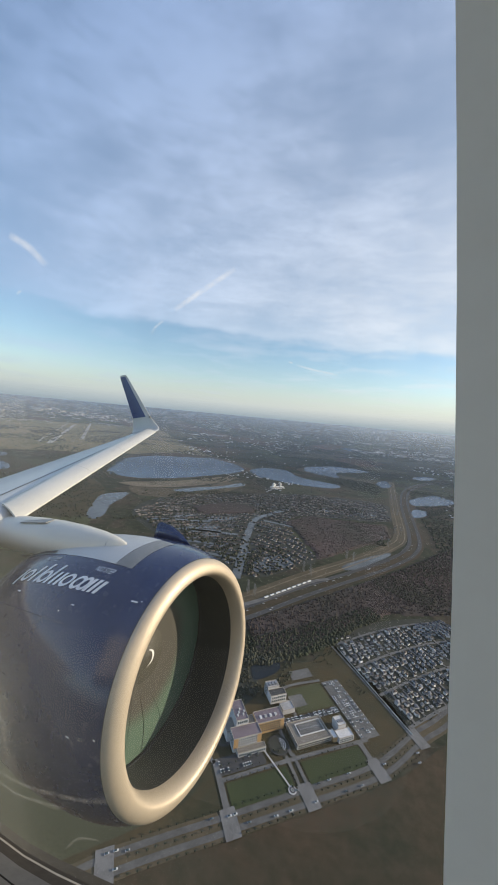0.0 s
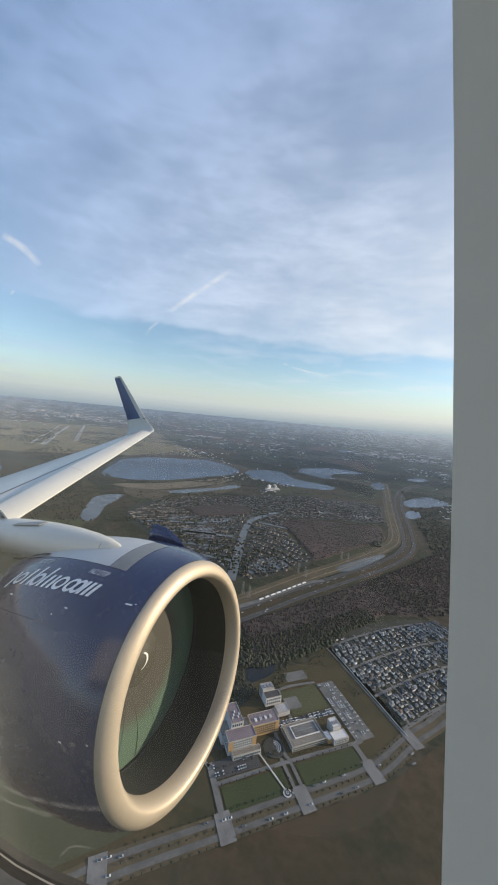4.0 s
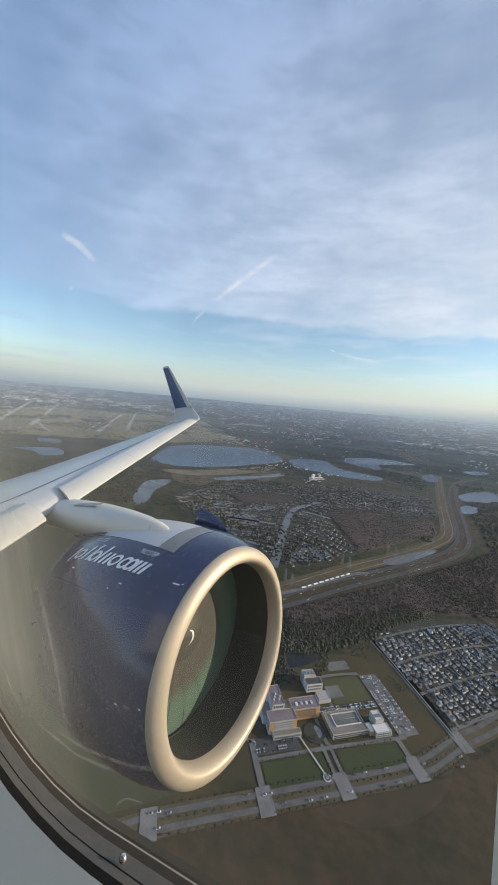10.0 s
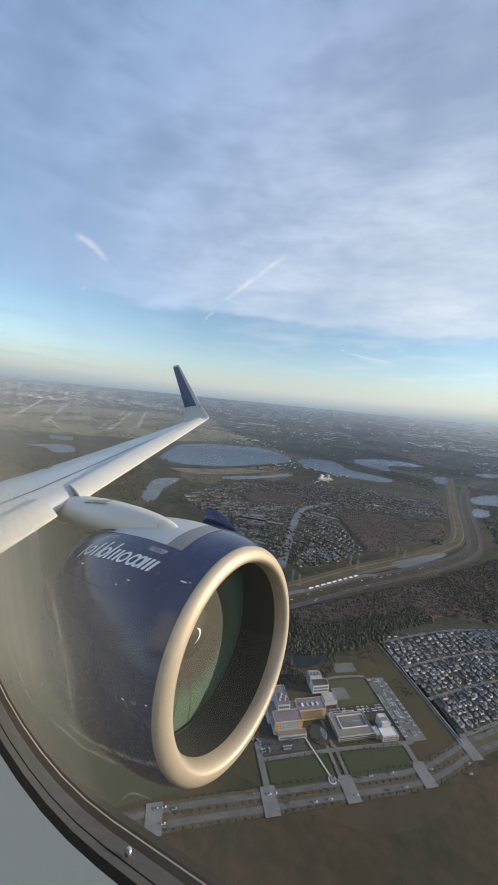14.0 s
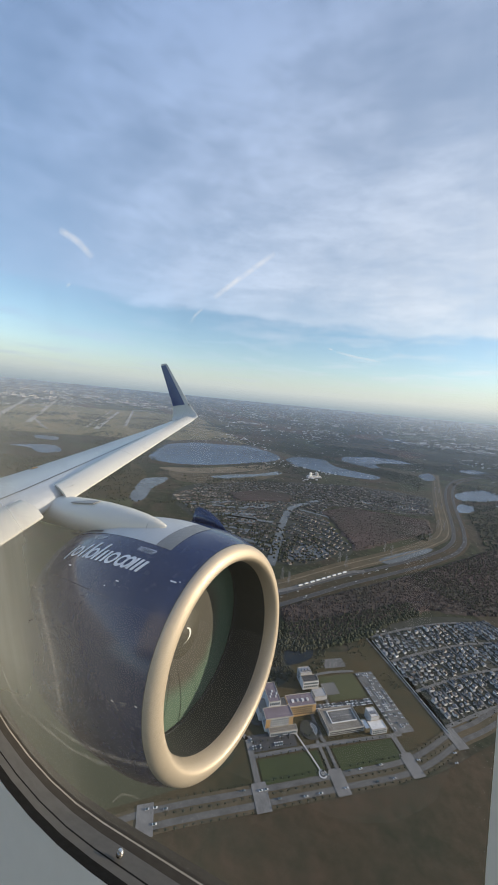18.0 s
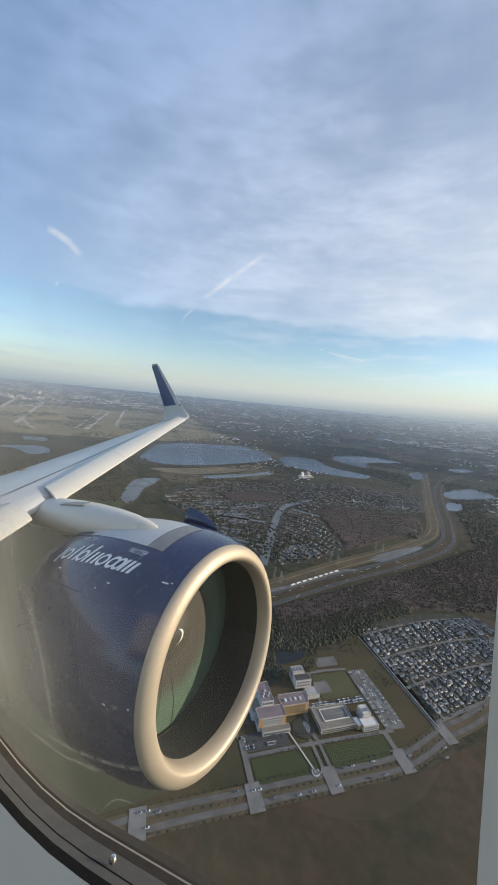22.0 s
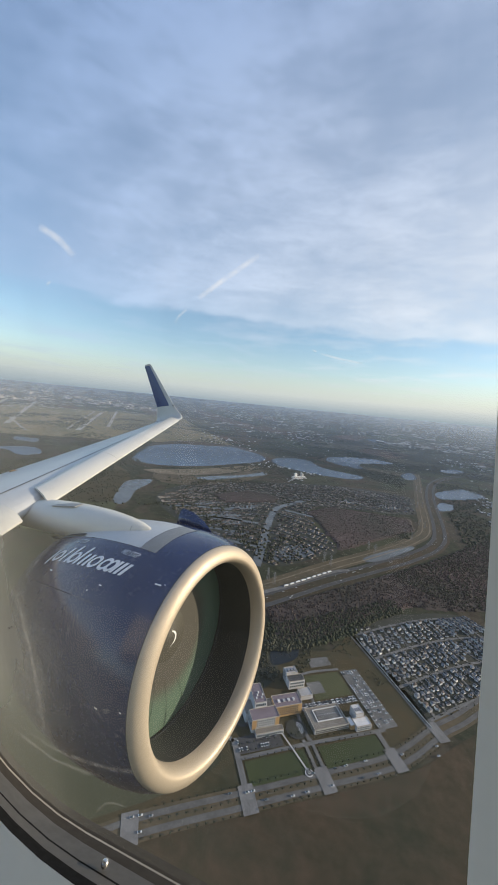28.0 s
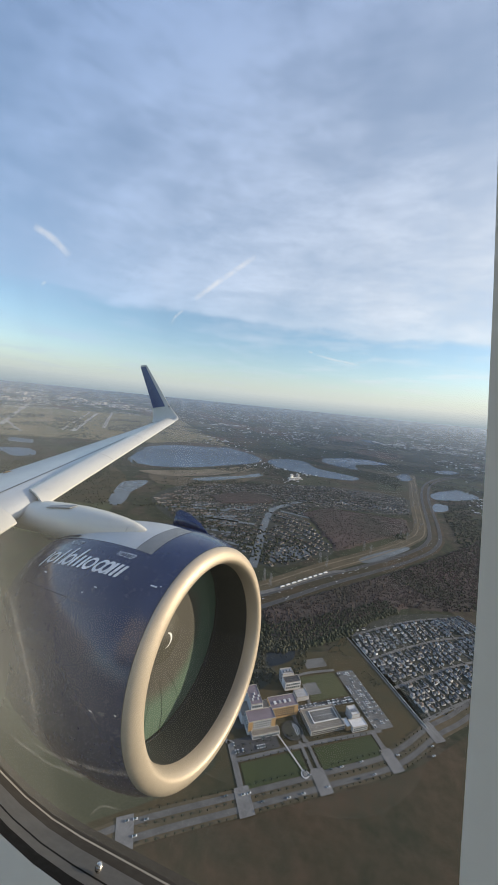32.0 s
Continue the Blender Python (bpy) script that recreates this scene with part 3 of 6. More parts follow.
    pieces("strake", v, f, NAVY, engine, "small navy blue strake fin", True)
    # small placards and marks
    for s, a, length, width in ((-0.36, 28.2, 0.15, 0.008), (-0.28, 26.8, 0.03, 0.005), (-0.95, 37.0, 0.05, 0.006), (-1.08, 40.5, 0.02, 0.006),
                                (-0.50, 76.8, 0.040, 0.006), (-0.27, 76.4, 0.040, 0.006), (-1.9, 37.5, 0.05, 0.008)):
        r = cowl_radius(s) + 0.004
        half = math.degrees(width / r)
        v, f = revolve([(s - length / 2, r), (s + length / 2, r)], a - half, a + half)
        pieces("placard", v, f, LETTER, engine)
    for k in range(5):
        v, f = revolve(cowl_profile(-0.36 - 0.022 * (k % 3), -0.372 - 0.022 * (k % 3), 0.003, 1), 76.2 + 0.7 * (k // 3), 76.5 + 0.7 * (k // 3))
        pieces("latch", v, f, DARK_GREY, engine)
    # row of fasteners behind the lip
    for k in range(90):
        a = -30 + 1.9 * k
        v, f = revolve([(-0.250, cowl_radius(-0.250) + 0.002), (-0.258, cowl_radius(-0.258) + 0.002)], a, a + 0.35)
        pieces("fastener", v, f, NAVY_SEAM, engine)
    lettering(engine)
    return engine


def lettering(engine):
    """A white mark of plain slanted strokes, and two readable warnings."""
    def baseline(s):
        return 30.6 + (-0.69 - s) * 1.6

    def stroke(name, s, low, high, width, lean=0.10):
        rings = []
        for k in range(5):
            t = low + (high - low) * k / 4
            shift = lean * (t - 0.0) / 9.0
            row = []
            for e in (-width / 2, width / 2):
                x = s + shift + e
                row.append(on_engine(x, baseline(x) - t, cowl_radius(x) + 0.005))
            rings.append(row)
        v, f = loft(rings, closed=False)
        pieces(name, v, f, LETTER, engine)

    def ring(s, wide, low, high, thick=0.036):
        rows = []
        for k in range(25):
            a = 2 * math.pi * k / 24
            row = []
            for shrink in (0.0, 1.0):
                half, tall_ = wide / 2 - thick * shrink, (high - low) / 2 - 1.45 * shrink
                t = (low + high) / 2 + tall_ * math.sin(a)
                x = s + half * math.cos(a) + 0.10 * t / 9.0
                row.append(on_engine(x, baseline(x) - t, cowl_radius(x) + 0.005))
            rows.append(row)
        v, f = loft(rows, closed=False)
        pieces("logo_ring", v, f, LETTER, engine)

    # plain bars and rings in the mark's rhythm
    for x, low, high in ((-2.150, -2.2, 6.8), (-1.890, 0, 8.8), (-1.780, 0, 10.4), (-1.590, 0, 10.4), (-1.500, 0, 6.6), (-1.415, 0, 6.6), (-0.955, 0, 6.5), (-0.885, 0, 6.5), (-0.815, 0, 6.3)):
        stroke("logo_bar", x, low, high, 0.044)
    for x, wide in ((-2.030, 0.16), (-1.695, 0.15), (-1.300, 0.16), (-1.130, 0.15), (-1.030, 0.13)):
        ring(x, wide, -0.2, 6.7)
    curve = bpy.data.curves.new("warning", "FONT")
    curve.body, curve.size, curve.align_x = "NO STEP", 0.085, "LEFT"
    draft = new("warning_draft", curve)
    flat_mesh = draft.to_mesh()
    outline = [(v.co.x, v.co.y) for v in flat_mesh.vertices]
    faces = [tuple(p.vertices) for p in flat_mesh.polygons]
    draft.to_mesh_clear()
    bpy.data.objects.remove(draft)
    for s0, a0, size in ((-1.03, 20.9, 0.78), (-1.98, 20.0, 0.78)):
        verts = [on_engine(s0 + x * size + 0.25 * y, a0 + (x * 0.0) - math.degrees(y * size * 1.5 / 1.41), cowl_radius(s0 + x * size + 0.25 * y) + 0.006) for x, y in outline]
        pieces("warning_text", verts, faces, LETTER if s0 > -1.5 else GREY_PAINT, engine, "painted words NO STEP")


def foil(count=20):
    """One wing section: chord fraction aft and height, round the outline from the trailing edge over the top."""
    top, low = [], []
    for k in range(count + 1):
        c = 0.5 * (1 + math.cos(math.pi * k / count))
        t = 5 * 0.115 * (0.2969 * math.sqrt(c) - 0.126 * c - 0.3516 * c ** 2 + 0.2843 * c ** 3 - 0.1036 * c ** 4)
        bend = 0.012 * math.sin(math.pi * c) - 0.012 * c * c
        top.append((c, bend + t))
        low.append((c, bend - t * 0.85))
    return top + low[::-1][1:-1]


OUTLINE = foil()
# span station, height, leading edge, chord, thickness
STATIONS = ((0.3, -1.42, -3.95, 6.9, 1.05), (2.2, -1.27, -4.80, 5.5, 1.05), (3.3, -1.19, -5.30, 4.83, 1.05), (5.0, -1.02, -6.08, 4.0, 1.02), (7.5, -0.77, -7.21, 3.29, 0.95),
            (10.0, -0.52, -8.35, 2.65, 0.90), (12.5, -0.27, -9.49, 1.98, 0.85), (14.6, -0.06, -10.40, 1.60, 0.75), (15.0, 0.02, -10.25, 1.74, 0.68))


def station(y):
    for a, b in zip(STATIONS, STATIONS[1:]):
        if y <= b[0]:
            t = (y - a[0]) / (b[0] - a[0])
            return [p + (q - p) * t for p, q in zip(a, b)]
    return STATIONS[-1]


def wing_point(y, c, h, lift=0.0):
    _, z, lead, chord, thick = station(y)
    return Vector((lead - chord * c, y, z + h * chord * thick - 0.02 * c * chord + lift))


def slat_nose(y):
    """Lower front edge of the lowered slats."""
    return Vector((-5.19 - 0.455 * (y - 3.6), y, -1.17 + 0.099 * (y - 3.6)))


def skin_height(c):
    t = 5 * 0.115 * (0.2969 * math.sqrt(c) - 0.126 * c - 0.3516 * c ** 2 + 0.2843 * c ** 3 - 0.1036 * c ** 4)
    return 0.012 * math.sin(math.pi * c) - 0.012 * c * c + t


def build_wing():
    wing = thing("aircraft_wing", "pale grey swept aircraft wing with an upturned winglet", "wing", CRAFT)
    rings = []
    for k in range(29):
        y = 0.3 + 14.7 * k / 28
        rings.append([wing_point(y, c, h) for c, h in OUTLINE])
    v, f = loft(rings, caps=True)
    pieces("wing_skin", v, f, GREY_PAINT, wing, "pale grey wing skin", True)
    # leading-edge slats run out ahead of the wing, each with its own ends
    for a, b, skew, deep, high in ((0.3, 3.0, 0.06, 0.52, 0.25), (3.6, 6.5, 0.20, 0.60, 0.24), (6.51, 9.3, 0.0, 0.60, 0.24), (9.31, 12.0, 0.0, 0.60, 0.24), (12.01, 14.72, 0.0, 0.60, 0.235)):
        rings = []
        for k in range(11):
            y = a + (b - a) * k / 10
            nose = slat_nose(y)
            outer, inner = [], []
            for q, up_, under in ((0.0, 0.0, 0.0), (-0.012, 0.045, 0.02), (0.01, 0.10, 0.04), (0.06, 0.20, 0.08), (0.16, 0.36, 0.20), (0.32, 0.58, 0.44), (0.55, 0.79, 0.69), (0.80, 0.94, 0.90), (1.0, 1.0, 0.985)):
                slide = skew * q * (1 - k / 10) if skew > 0.1 else 0.0
                round_off = -skew * 0.9 * (q - 0.5) ** 2 * (k / 10) if 0 < skew < 0.1 else 0.0
                at_ = nose + Vector((-deep * q, slide + round_off, high * up_))
                outer.append(at_)
                inner.append(nose + Vector((-deep * q - 0.01, slide + round_off, high * under - 0.012)))
            rings.append(outer + inner[::-1])
        v, f = loft(rings, caps=True)
        pieces("leading_edge_slat", v, f, CREAM_PAINT, wing, "off-white leading-edge slat", True)
    # seams: behind the slats, at the rear spar and between spoilers and flaps
    for c0, a, b, wide in ((0.265, 0.4, 14.9, 0.010), (0.62, 2.0, 14.6, 0.008), (0.74, 4.8, 12.5, 0.008)):
        rings = []
        for k in range(40):
            y = a + (b - a) * k / 39
            chord = station(y)[3]
            c = c0 if c0 > 0.3 else (0.52 / chord + 0.02)
            rings.append([wing_point(y, c, skin_height(c), 0.004), wing_point(y, c + wide / chord * 3, skin_height(c + wide / chord * 3), 0.004)])
        v, f = loft(rings, closed=False)
        pieces("panel_seam", v, f, SEAM, wing)
    for y in (5.1, 6.6, 8.2, 9.9, 11.4, 12.6):
        cs = [0.62 + 0.3 * k / 6 for k in range(7)]
        v, f = loft([[wing_point(y, c, skin_height(c), 0.004), wing_point(y + 0.02, c, skin_height(c), 0.004)] for c in cs], closed=False)
        pieces("spoiler_seam", v, f, SEAM, wing)
    # small dark marks on the slats
    for y, q, size in ((3.90, 0.35, 0.022), (3.97, 0.34, 0.030), (4.06, 0.33, 0.022), (2.30, 0.5, 0.022), (2.38, 0.49, 0.030), (2.46, 0.48, 0.02), (7.6, 0.6, 0.03), (10.4, 0.6, 0.03)):
        bm = bmesh.new()
        at_ = slat_nose(y) + Vector((-0.60 * q, 0, 0.24 * (0.36 + 0.64 * q)))
        bmesh.ops.create_cube(bm, size=size, matrix=Matrix.Translation(at_) @ Matrix.Diagonal((1.0, 1.4, 0.5, 1)))
        part("slat_mark", bm, SEAM, wing)
    bm = bmesh.new()
    bmesh.ops.create_uvsphere(bm, u_segments=10, v_segments=6, radius=0.09, matrix=Matrix.Translation(wing_point(5.0, 0.55, skin_height(0.55), 0.0)) @ Matrix.Diagonal((1, 1, 0.4, 1)))
    part("fuel_vent_mark", bm, ORANGE, wing, "small orange round mark", True)
    # flap track fairings below the trailing edge
    for y in (5.6, 8.6, 11.3):
        rings = []
        for k in range(9):
            t = k / 8
            r = 0.16 * math.sin(math.pi * (0.06 + 0.88 * t)) + 0.01
            p = wing_point(y, 0.55 + 0.5 * t, -0.05)
            rings.append([p + Vector((0, r * math.cos(a * math.pi / 5), r * 1.3 * math.sin(a * math.pi / 5) - 0.12)) for a in range(10)])
        v, f = loft(rings, caps=True)
        pieces("flap_track_fairing", v, f, GREY_PAINT, wing, "", True)
    build_winglet(wing)
    return wing


def winglet_rings(rows, first=0.0, last=1.0, puff=0.0):
    rings = []
    for y, z, lead, chord, lean in rows:
        ring = []
        for c, h in OUTLINE:
            c2 = first + (last - first) * c
            thick = (h * (0.62 + puff) * chord)
            ring.append(Vector((lead - chord * c2, y + thick * -math.sin(lean), z + thick * math.cos(lean))))
        rings.append(ring)
    return rings


def build_winglet(wing):
    rows = ((15.0, 0.02, -10.25, 1.74, 0.05), (15.18, 0.07, -10.34, 1.72, 0.35), (15.31, 0.18, -10.45, 1.68, 0.8), (15.37, 0.36, -10.62, 1.50, 1.2),
            (15.41, 0.58, -10.82, 1.30, 1.38), (15.45, 0.80, -10.99, 1.12, 1.45), (15.58, 2.0, -11.68, 0.80, 1.45), (15.71, 3.10, -12.33, 0.50, 1.45), (15.725, 3.26, -12.46, 0.38, 1.45))
    v, f = loft(winglet_rings(rows), caps=True)
    winglet = pieces("winglet", v, f, CREAM_PAINT, wing, "upturned winglet, white at its root and front edge", True)
    blue = []
    for k in range(9):
        t = k / 8
        z = 0.80 + 2.36 * t
        y = 15.45 + (15.715 - 15.45) * t
        lead = -10.99 + (-12.38 + 10.99) * t
        chord = 1.12 + (0.46 - 1.12) * t
        row = []
        for side in (1, -1):
            for c in (0.24, 0.5, 0.8, 1.003) if side > 0 else (1.003, 0.8, 0.5, 0.24):
                thick = skin_height(min(c, 0.99)) * 0.62 * chord + 0.016
                row.append(Vector((lead - chord * c, y - side * thick * 0.99, z + side * thick * 0.12)))
        blue.append(row)
    v, f = loft(blue, caps=True)
    pieces("winglet_panel", v, f, WINGLET_BLUE, winglet, "navy blue painted panel")
    bm = bmesh.new()
    box(bm, (-11.02, 15.33, 0.74), (-10.93, 15.40, 0.80), 0.015)
    part("position_light", bm, SEAM, winglet, "small dark light housing")


def build_pylon():
    pylon = thing("engine_pylon", "pale grey engine pylon fairing between nacelle and wing", "pylon", CRAFT)
    rings = []
    for s, crest, half in ((-1.05, 0.0, 0.01), (-1.10, 0.035, 0.07), (-1.25, 0.075, 0.13), (-1.5, 0.115, 0.19), (-1.9, 0.15, 0.25), (-2.4, 0.17, 0.29), (-2.9, 0.17, 0.31), (-3.5, 0.15, 0.31), (-4.2, 0.10, 0.30)):
        base = HUB + FORE * s
        top = 1.412 + crest
        ring = []
        for k in range(13):
            a = math.pi * k / 12
            side = half * math.cos(a)
            rise = (top - 1.22) * (math.sin(a) ** 0.6) if 0 < k < 12 else 0.0
            ring.append(base + SIDE * side + RISE * (1.22 + rise))
        rings.append(ring)
    v, f = loft(rings, closed=True, caps=True)
    pieces("pylon_fairing", v, f, CREAM_PAINT, pylon, "", True)
    # dark strip along its foot, painted in for the shadow gap
    rings = []
    for k in range(12):
        s = -1.95 - 0.9 * k / 11
        r = cowl_radius(s) + 0.012
        rings.append([on_engine(s, 12.4, r), on_engine(s, 14.6, r + 0.004)])
    v, f = loft(rings, closed=False)
    pieces("fairing_shade_strip", v, f, SEAM, pylon)
    bm = bmesh.new()
    p = HUB + FORE * -2.75 + RISE * 1.578 - SIDE * 0.06
    bmesh.ops.create_cube(bm, size=1.0, matrix=Matrix.Translation(p) @ Matrix.Diagonal((0.50, 0.14, 0.012, 1)))
    part("vent_panel", bm, DARK_GREY, pylon, "grey vent panel")
    rings = [[HUB + FORE * d_ + SIDE * (half * math.cos(math.pi * k / 12)) + RISE * (1.222 + 0.272 * math.sin(math.pi * k / 12) ** 0.6) for k in range(13)] for d_, half in ((-1.300, 0.146), (-1.308, 0.148))]
    v, f = loft(rings, closed=False)
    pieces("fairing_seam", v, f, DARK_GREY, pylon)
    return pylon


# ---- cabin ----
LEAN = math.tan(radians(4.0))


def window_ring(y, left, right, low, high, r, tight, count=10):
    """A rounded rectangle in the plane y, its lean and bowed right edge fitted to the camera's view."""
    out = []
    for right_side, upper, q, a0 in ((1, 1, tight, 0), (0, 1, r, 90), (0, 0, r, 180), (1, 0, tight, 270)):
        cx, cz = (right - q if right_side else left + q), (high - q if upper else low + q)
        for k in range(count + 1):
            a = radians(a0 + 90 * k / count)
            x, z = cx + q * math.cos(a), cz + q * math.sin(a)
            out.append(Vector((x + z * LEAN, y, z)))
    for k in range(1, 14):
        z = low + tight + (high - low - 2 * tight) * k / 14
        out.append(Vector((right + 0.0009 * max(0.0, 1 - (z / 0.08) ** 2) - 0.0005 * max(0.0, z / 0.08) + z * LEAN, y, z)))
    return out


def opening(y, grow, right_grow=0.0):
    return window_ring(y, -0.213 - grow, 0.0160 + right_grow, -0.162 - 0.68 * grow, 0.30 + grow, 0.11 + grow * 0.28, 0.045 + grow * 0.3)


PIN = (-0.1115, 0.0785, -0.1690)


def build_cabin():
    wall = thing("cabin_wall", "warm grey moulded cabin side wall round the window", "wall", CRAFT, kind="structure")
    inner = opening(0.067, 0.0)
    count = len(inner)
    outer = []
    for p in inner:
        d = Vector((p.x + 0.09, 0, p.z))
        scale = min(1.1 / max(abs(d.x), 1e-6), 0.75 / max(abs(d.z), 1e-6))
        outer.append(Vector((-0.09 + d.x * scale, 0.035, d.z * scale)))
    for x, z in ((-1.19, -0.75), (-1.19, 0.75), (1.01, -0.75), (1.01, 0.75)):
        nearest = min(range(count), key=lambda i: (outer[i] - Vector((x, 0.035, z))).length)
        outer[nearest] = Vector((x, 0.035, z))
    mid = []
    for p, q in zip(inner, outer):
        out_ = Vector((q.x - p.x, 0, q.z - p.z)).normalized()
        mid.append([Vector((p.x + out_.x * d_, h_, p.z + out_.z * d_)) for d_, h_ in ((0.006, 0.0655), (0.05, 0.049 - 0.011 * max(0.0, -out_.x)), (0.09, 0.038 - 0.016 * max(0.0, -out_.x)))])
    v, f = loft([inner, *([m[k] for m in mid] for k in range(3)), outer])
    pieces("side_panel", v, f, LINING, wall, "warm grey plastic wall lining", True)
    window = thing("window_1", "oval cabin window in a stepped beige reveal", "window", CRAFT, kind="structure")
    bands = (("gasket", 0.0, 0.20, RUBBER), ("inner_reveal", 0.20, 0.37, REVEAL), ("groove", 0.37, 0.405, RUBBER), ("outer_reveal", 0.405, 0.74, REVEAL),
             ("seal", 0.74, 0.955, REVEAL_DARK), ("sealant_bead", 0.955, 1.0, BEAD), ("outer_seal", 1.0, 1.3, REVEAL_DARK))
    for name, a, b, mat in bands:
        v, f = loft([opening(0.067 + 0.0227 * q, 0.0285 * q, 0.07 * q) for q in (a, (a + b) / 2, b)])
        pieces(name, v, f, mat, window, "", True)
    ring = opening(0.0915, 0.031, 0.075)
    pane = pieces("pane", ring, [tuple(range(len(ring)))], PANE, window, "clear scuffed acrylic pane with glare painted on")
    pane.visible_shadow = False
    bm = bmesh.new()
    bmesh.ops.create_uvsphere(bm, u_segments=12, v_segments=8, radius=0.0016, matrix=Matrix.Translation(PIN))
    part("vent_pin", bm, CHROME, window, "tiny bright vent pin", True)
    # metal beads added for the glints of scratches in the pane
    for x, z, r in ((-0.1714, -0.0905, 0.0006), (-0.1692, -0.0895, 0.0005), (-0.1618, -0.0928, 0.0003), (-0.1728, -0.0917, 0.0003)):
        bm = bmesh.new()
        bmesh.ops.create_icosphere(bm, subdivisions=1, radius=r, matrix=Matrix.Translation((x, 0.0911, z)) @ Matrix.Diagonal((1.6, 0.5, 0.7, 1)))
        part("pane_glint", bm, CHROME, pane, "tiny metal bead standing in for a scratch glint")
    # pale curved scuffs on the pane
    for pts, wide in ((((-0.190, -0.143), (-0.172, -0.1475), (-0.152, -0.1525), (-0.1245, -0.1500)), 0.0020), (((-0.176, -0.141), (-0.150, -0.1465), (-0.118, -0.1440), (-0.100, -0.1390)), 0.0030),
                      (((-0.180, -0.147), (-0.165, -0.150), (-0.150, -0.1535)), 0.0032), (((-0.147, -0.1515), (-0.138, -0.1520), (-0.130, -0.1513)), 0.0034),
                      (((-0.205, -0.118), (-0.200, -0.133), (-0.190, -0.146)), 0.0040), (((-0.130, -0.1700), (-0.1215, -0.1620), (-0.1100, -0.1590)), 0.0016), (((-0.1635, -0.060), (-0.1580, -0.100), (-0.1570, -0.140)), 0.0036)):
        line = smooth_line([(x, 0.0908, z) for x, z in pts], 8)
        bm = bmesh.new()
        uv = bm.loops.layers.uv.new("UVMap")
        rows = []
        for k, q in enumerate(line):
            d = (line[min(k + 1, len(line) - 1)] - line[max(k - 1, 0)]).normalized()
            side = Vector((-d.z, 0, d.x)) * wide / 2
            rows.append((bm.verts.new(q - side), bm.verts.new(q + side)))
        for k in range(len(rows) - 1):
            face = bm.faces.new((rows[k][0], rows[k + 1][0], rows[k + 1][1], rows[k][1]))
            for loop, (u, v_) in zip(face.loops, ((k, 0), (k + 1, 0), (k + 1, 1), (k, 1))):
                loop[uv].uv = (u / (len(rows) - 1), v_)
        scuff = part("scuff", bm, SCUFF, pane, "pale curved scuff on the pane")
        scuff.visible_shadow = False
    # unseen rest of the cabin, behind the camera, opened and toned to light the lining
    ceiling = thing("ceiling", "pale cabin ceiling", "ceiling", CRAFT, kind="structure")
    bm = box(bmesh.new(), (-3.0, -1.25, 0.95), (3.0, 0.03, 1.0))
    part("ceiling_panel", bm, LINING, ceiling)
    floor = thing("floor", "unseen pale cabin floor, toned to bounce light", "floor", CRAFT, kind="structure")
    bm = box(bmesh.new(), (-3.0, -1.25, -1.25), (3.0, 0.03, -1.2))
    part("floor_panel", bm, LINING, floor)
    # unseen ends: the fore one dark to dim the aft lining
    for x, name in ((-3.0, "bulkhead"), (3.0, "bulkhead")):
        head = thing(name, "plain unseen bulkhead, toned to shape the cabin light", "wall", CRAFT, kind="structure")
        part("bulkhead_panel", box(bmesh.new(), (x - 0.02, -1.25, -1.2), (x + 0.02, 0.03, 0.95)), UNSEEN_DARK if x > 0 else LINING, head)
    upper = thing("cabin_wall", "warm grey cabin wall above and below the windows", "wall", CRAFT, kind="structure")
    part("upper_panel", box(bmesh.new(), (-3.0, 0.03, 0.748), (3.0, 0.06, 1.0)), LINING, upper)
    part("lower_panel", box(bmesh.new(), (-3.0, 0.03, -1.25), (3.0, 0.06, -0.748)), LINING, upper)
    part("aft_panel", box(bmesh.new(), (-3.0, 0.03, -0.748), (-1.192, 0.06, 0.748)), LINING, upper)
    part("fore_panel", box(bmesh.new(), (1.012, 0.03, -0.748), (3.0, 0.06, 0.748)), LINING, upper)
    # added close by and almost all opening, to brighten the window wall
    far = thing("cabin_wall", "unseen far wall, left nearly open to let light in", "wall", CRAFT, kind="structure")
    part("upper_panel", box(bmesh.new(), (-3.0, -1.30, 0.93), (3.0, -1.25, 1.0)), LINING, far)
    part("lower_panel", box(bmesh.new(), (-3.0, -1.30, -1.25), (3.0, -1.25, -1.15)), LINING, far)
    for k in range(7):
        x = -3.0 + 0.98 * k
        part("opening_pier", box(bmesh.new(), (x, -1.30, -1.15), (x + 0.09, -1.25, 0.93)), LINING, far)


build_engine()
build_wing()
build_pylon()
build_cabin()


# ---- the country below ----
HEIGHT = 420.0
NEAR, REACH = 3000.0, 4900.0


def ground(x, y, lift=0.0):
    """A place on the ground from its plan; past three kilometres it is drawn in and raised to fit the camera's view."""
    far = math.hypot(x, y)
    if far <= NEAR:
        return Vector((x, y, lift - HEIGHT))
    r = NEAR + (REACH - NEAR) * (1 - NEAR / far) / 0.97
    k = r / far
    return Vector((x * k, y * k, lift - HEIGHT * k))


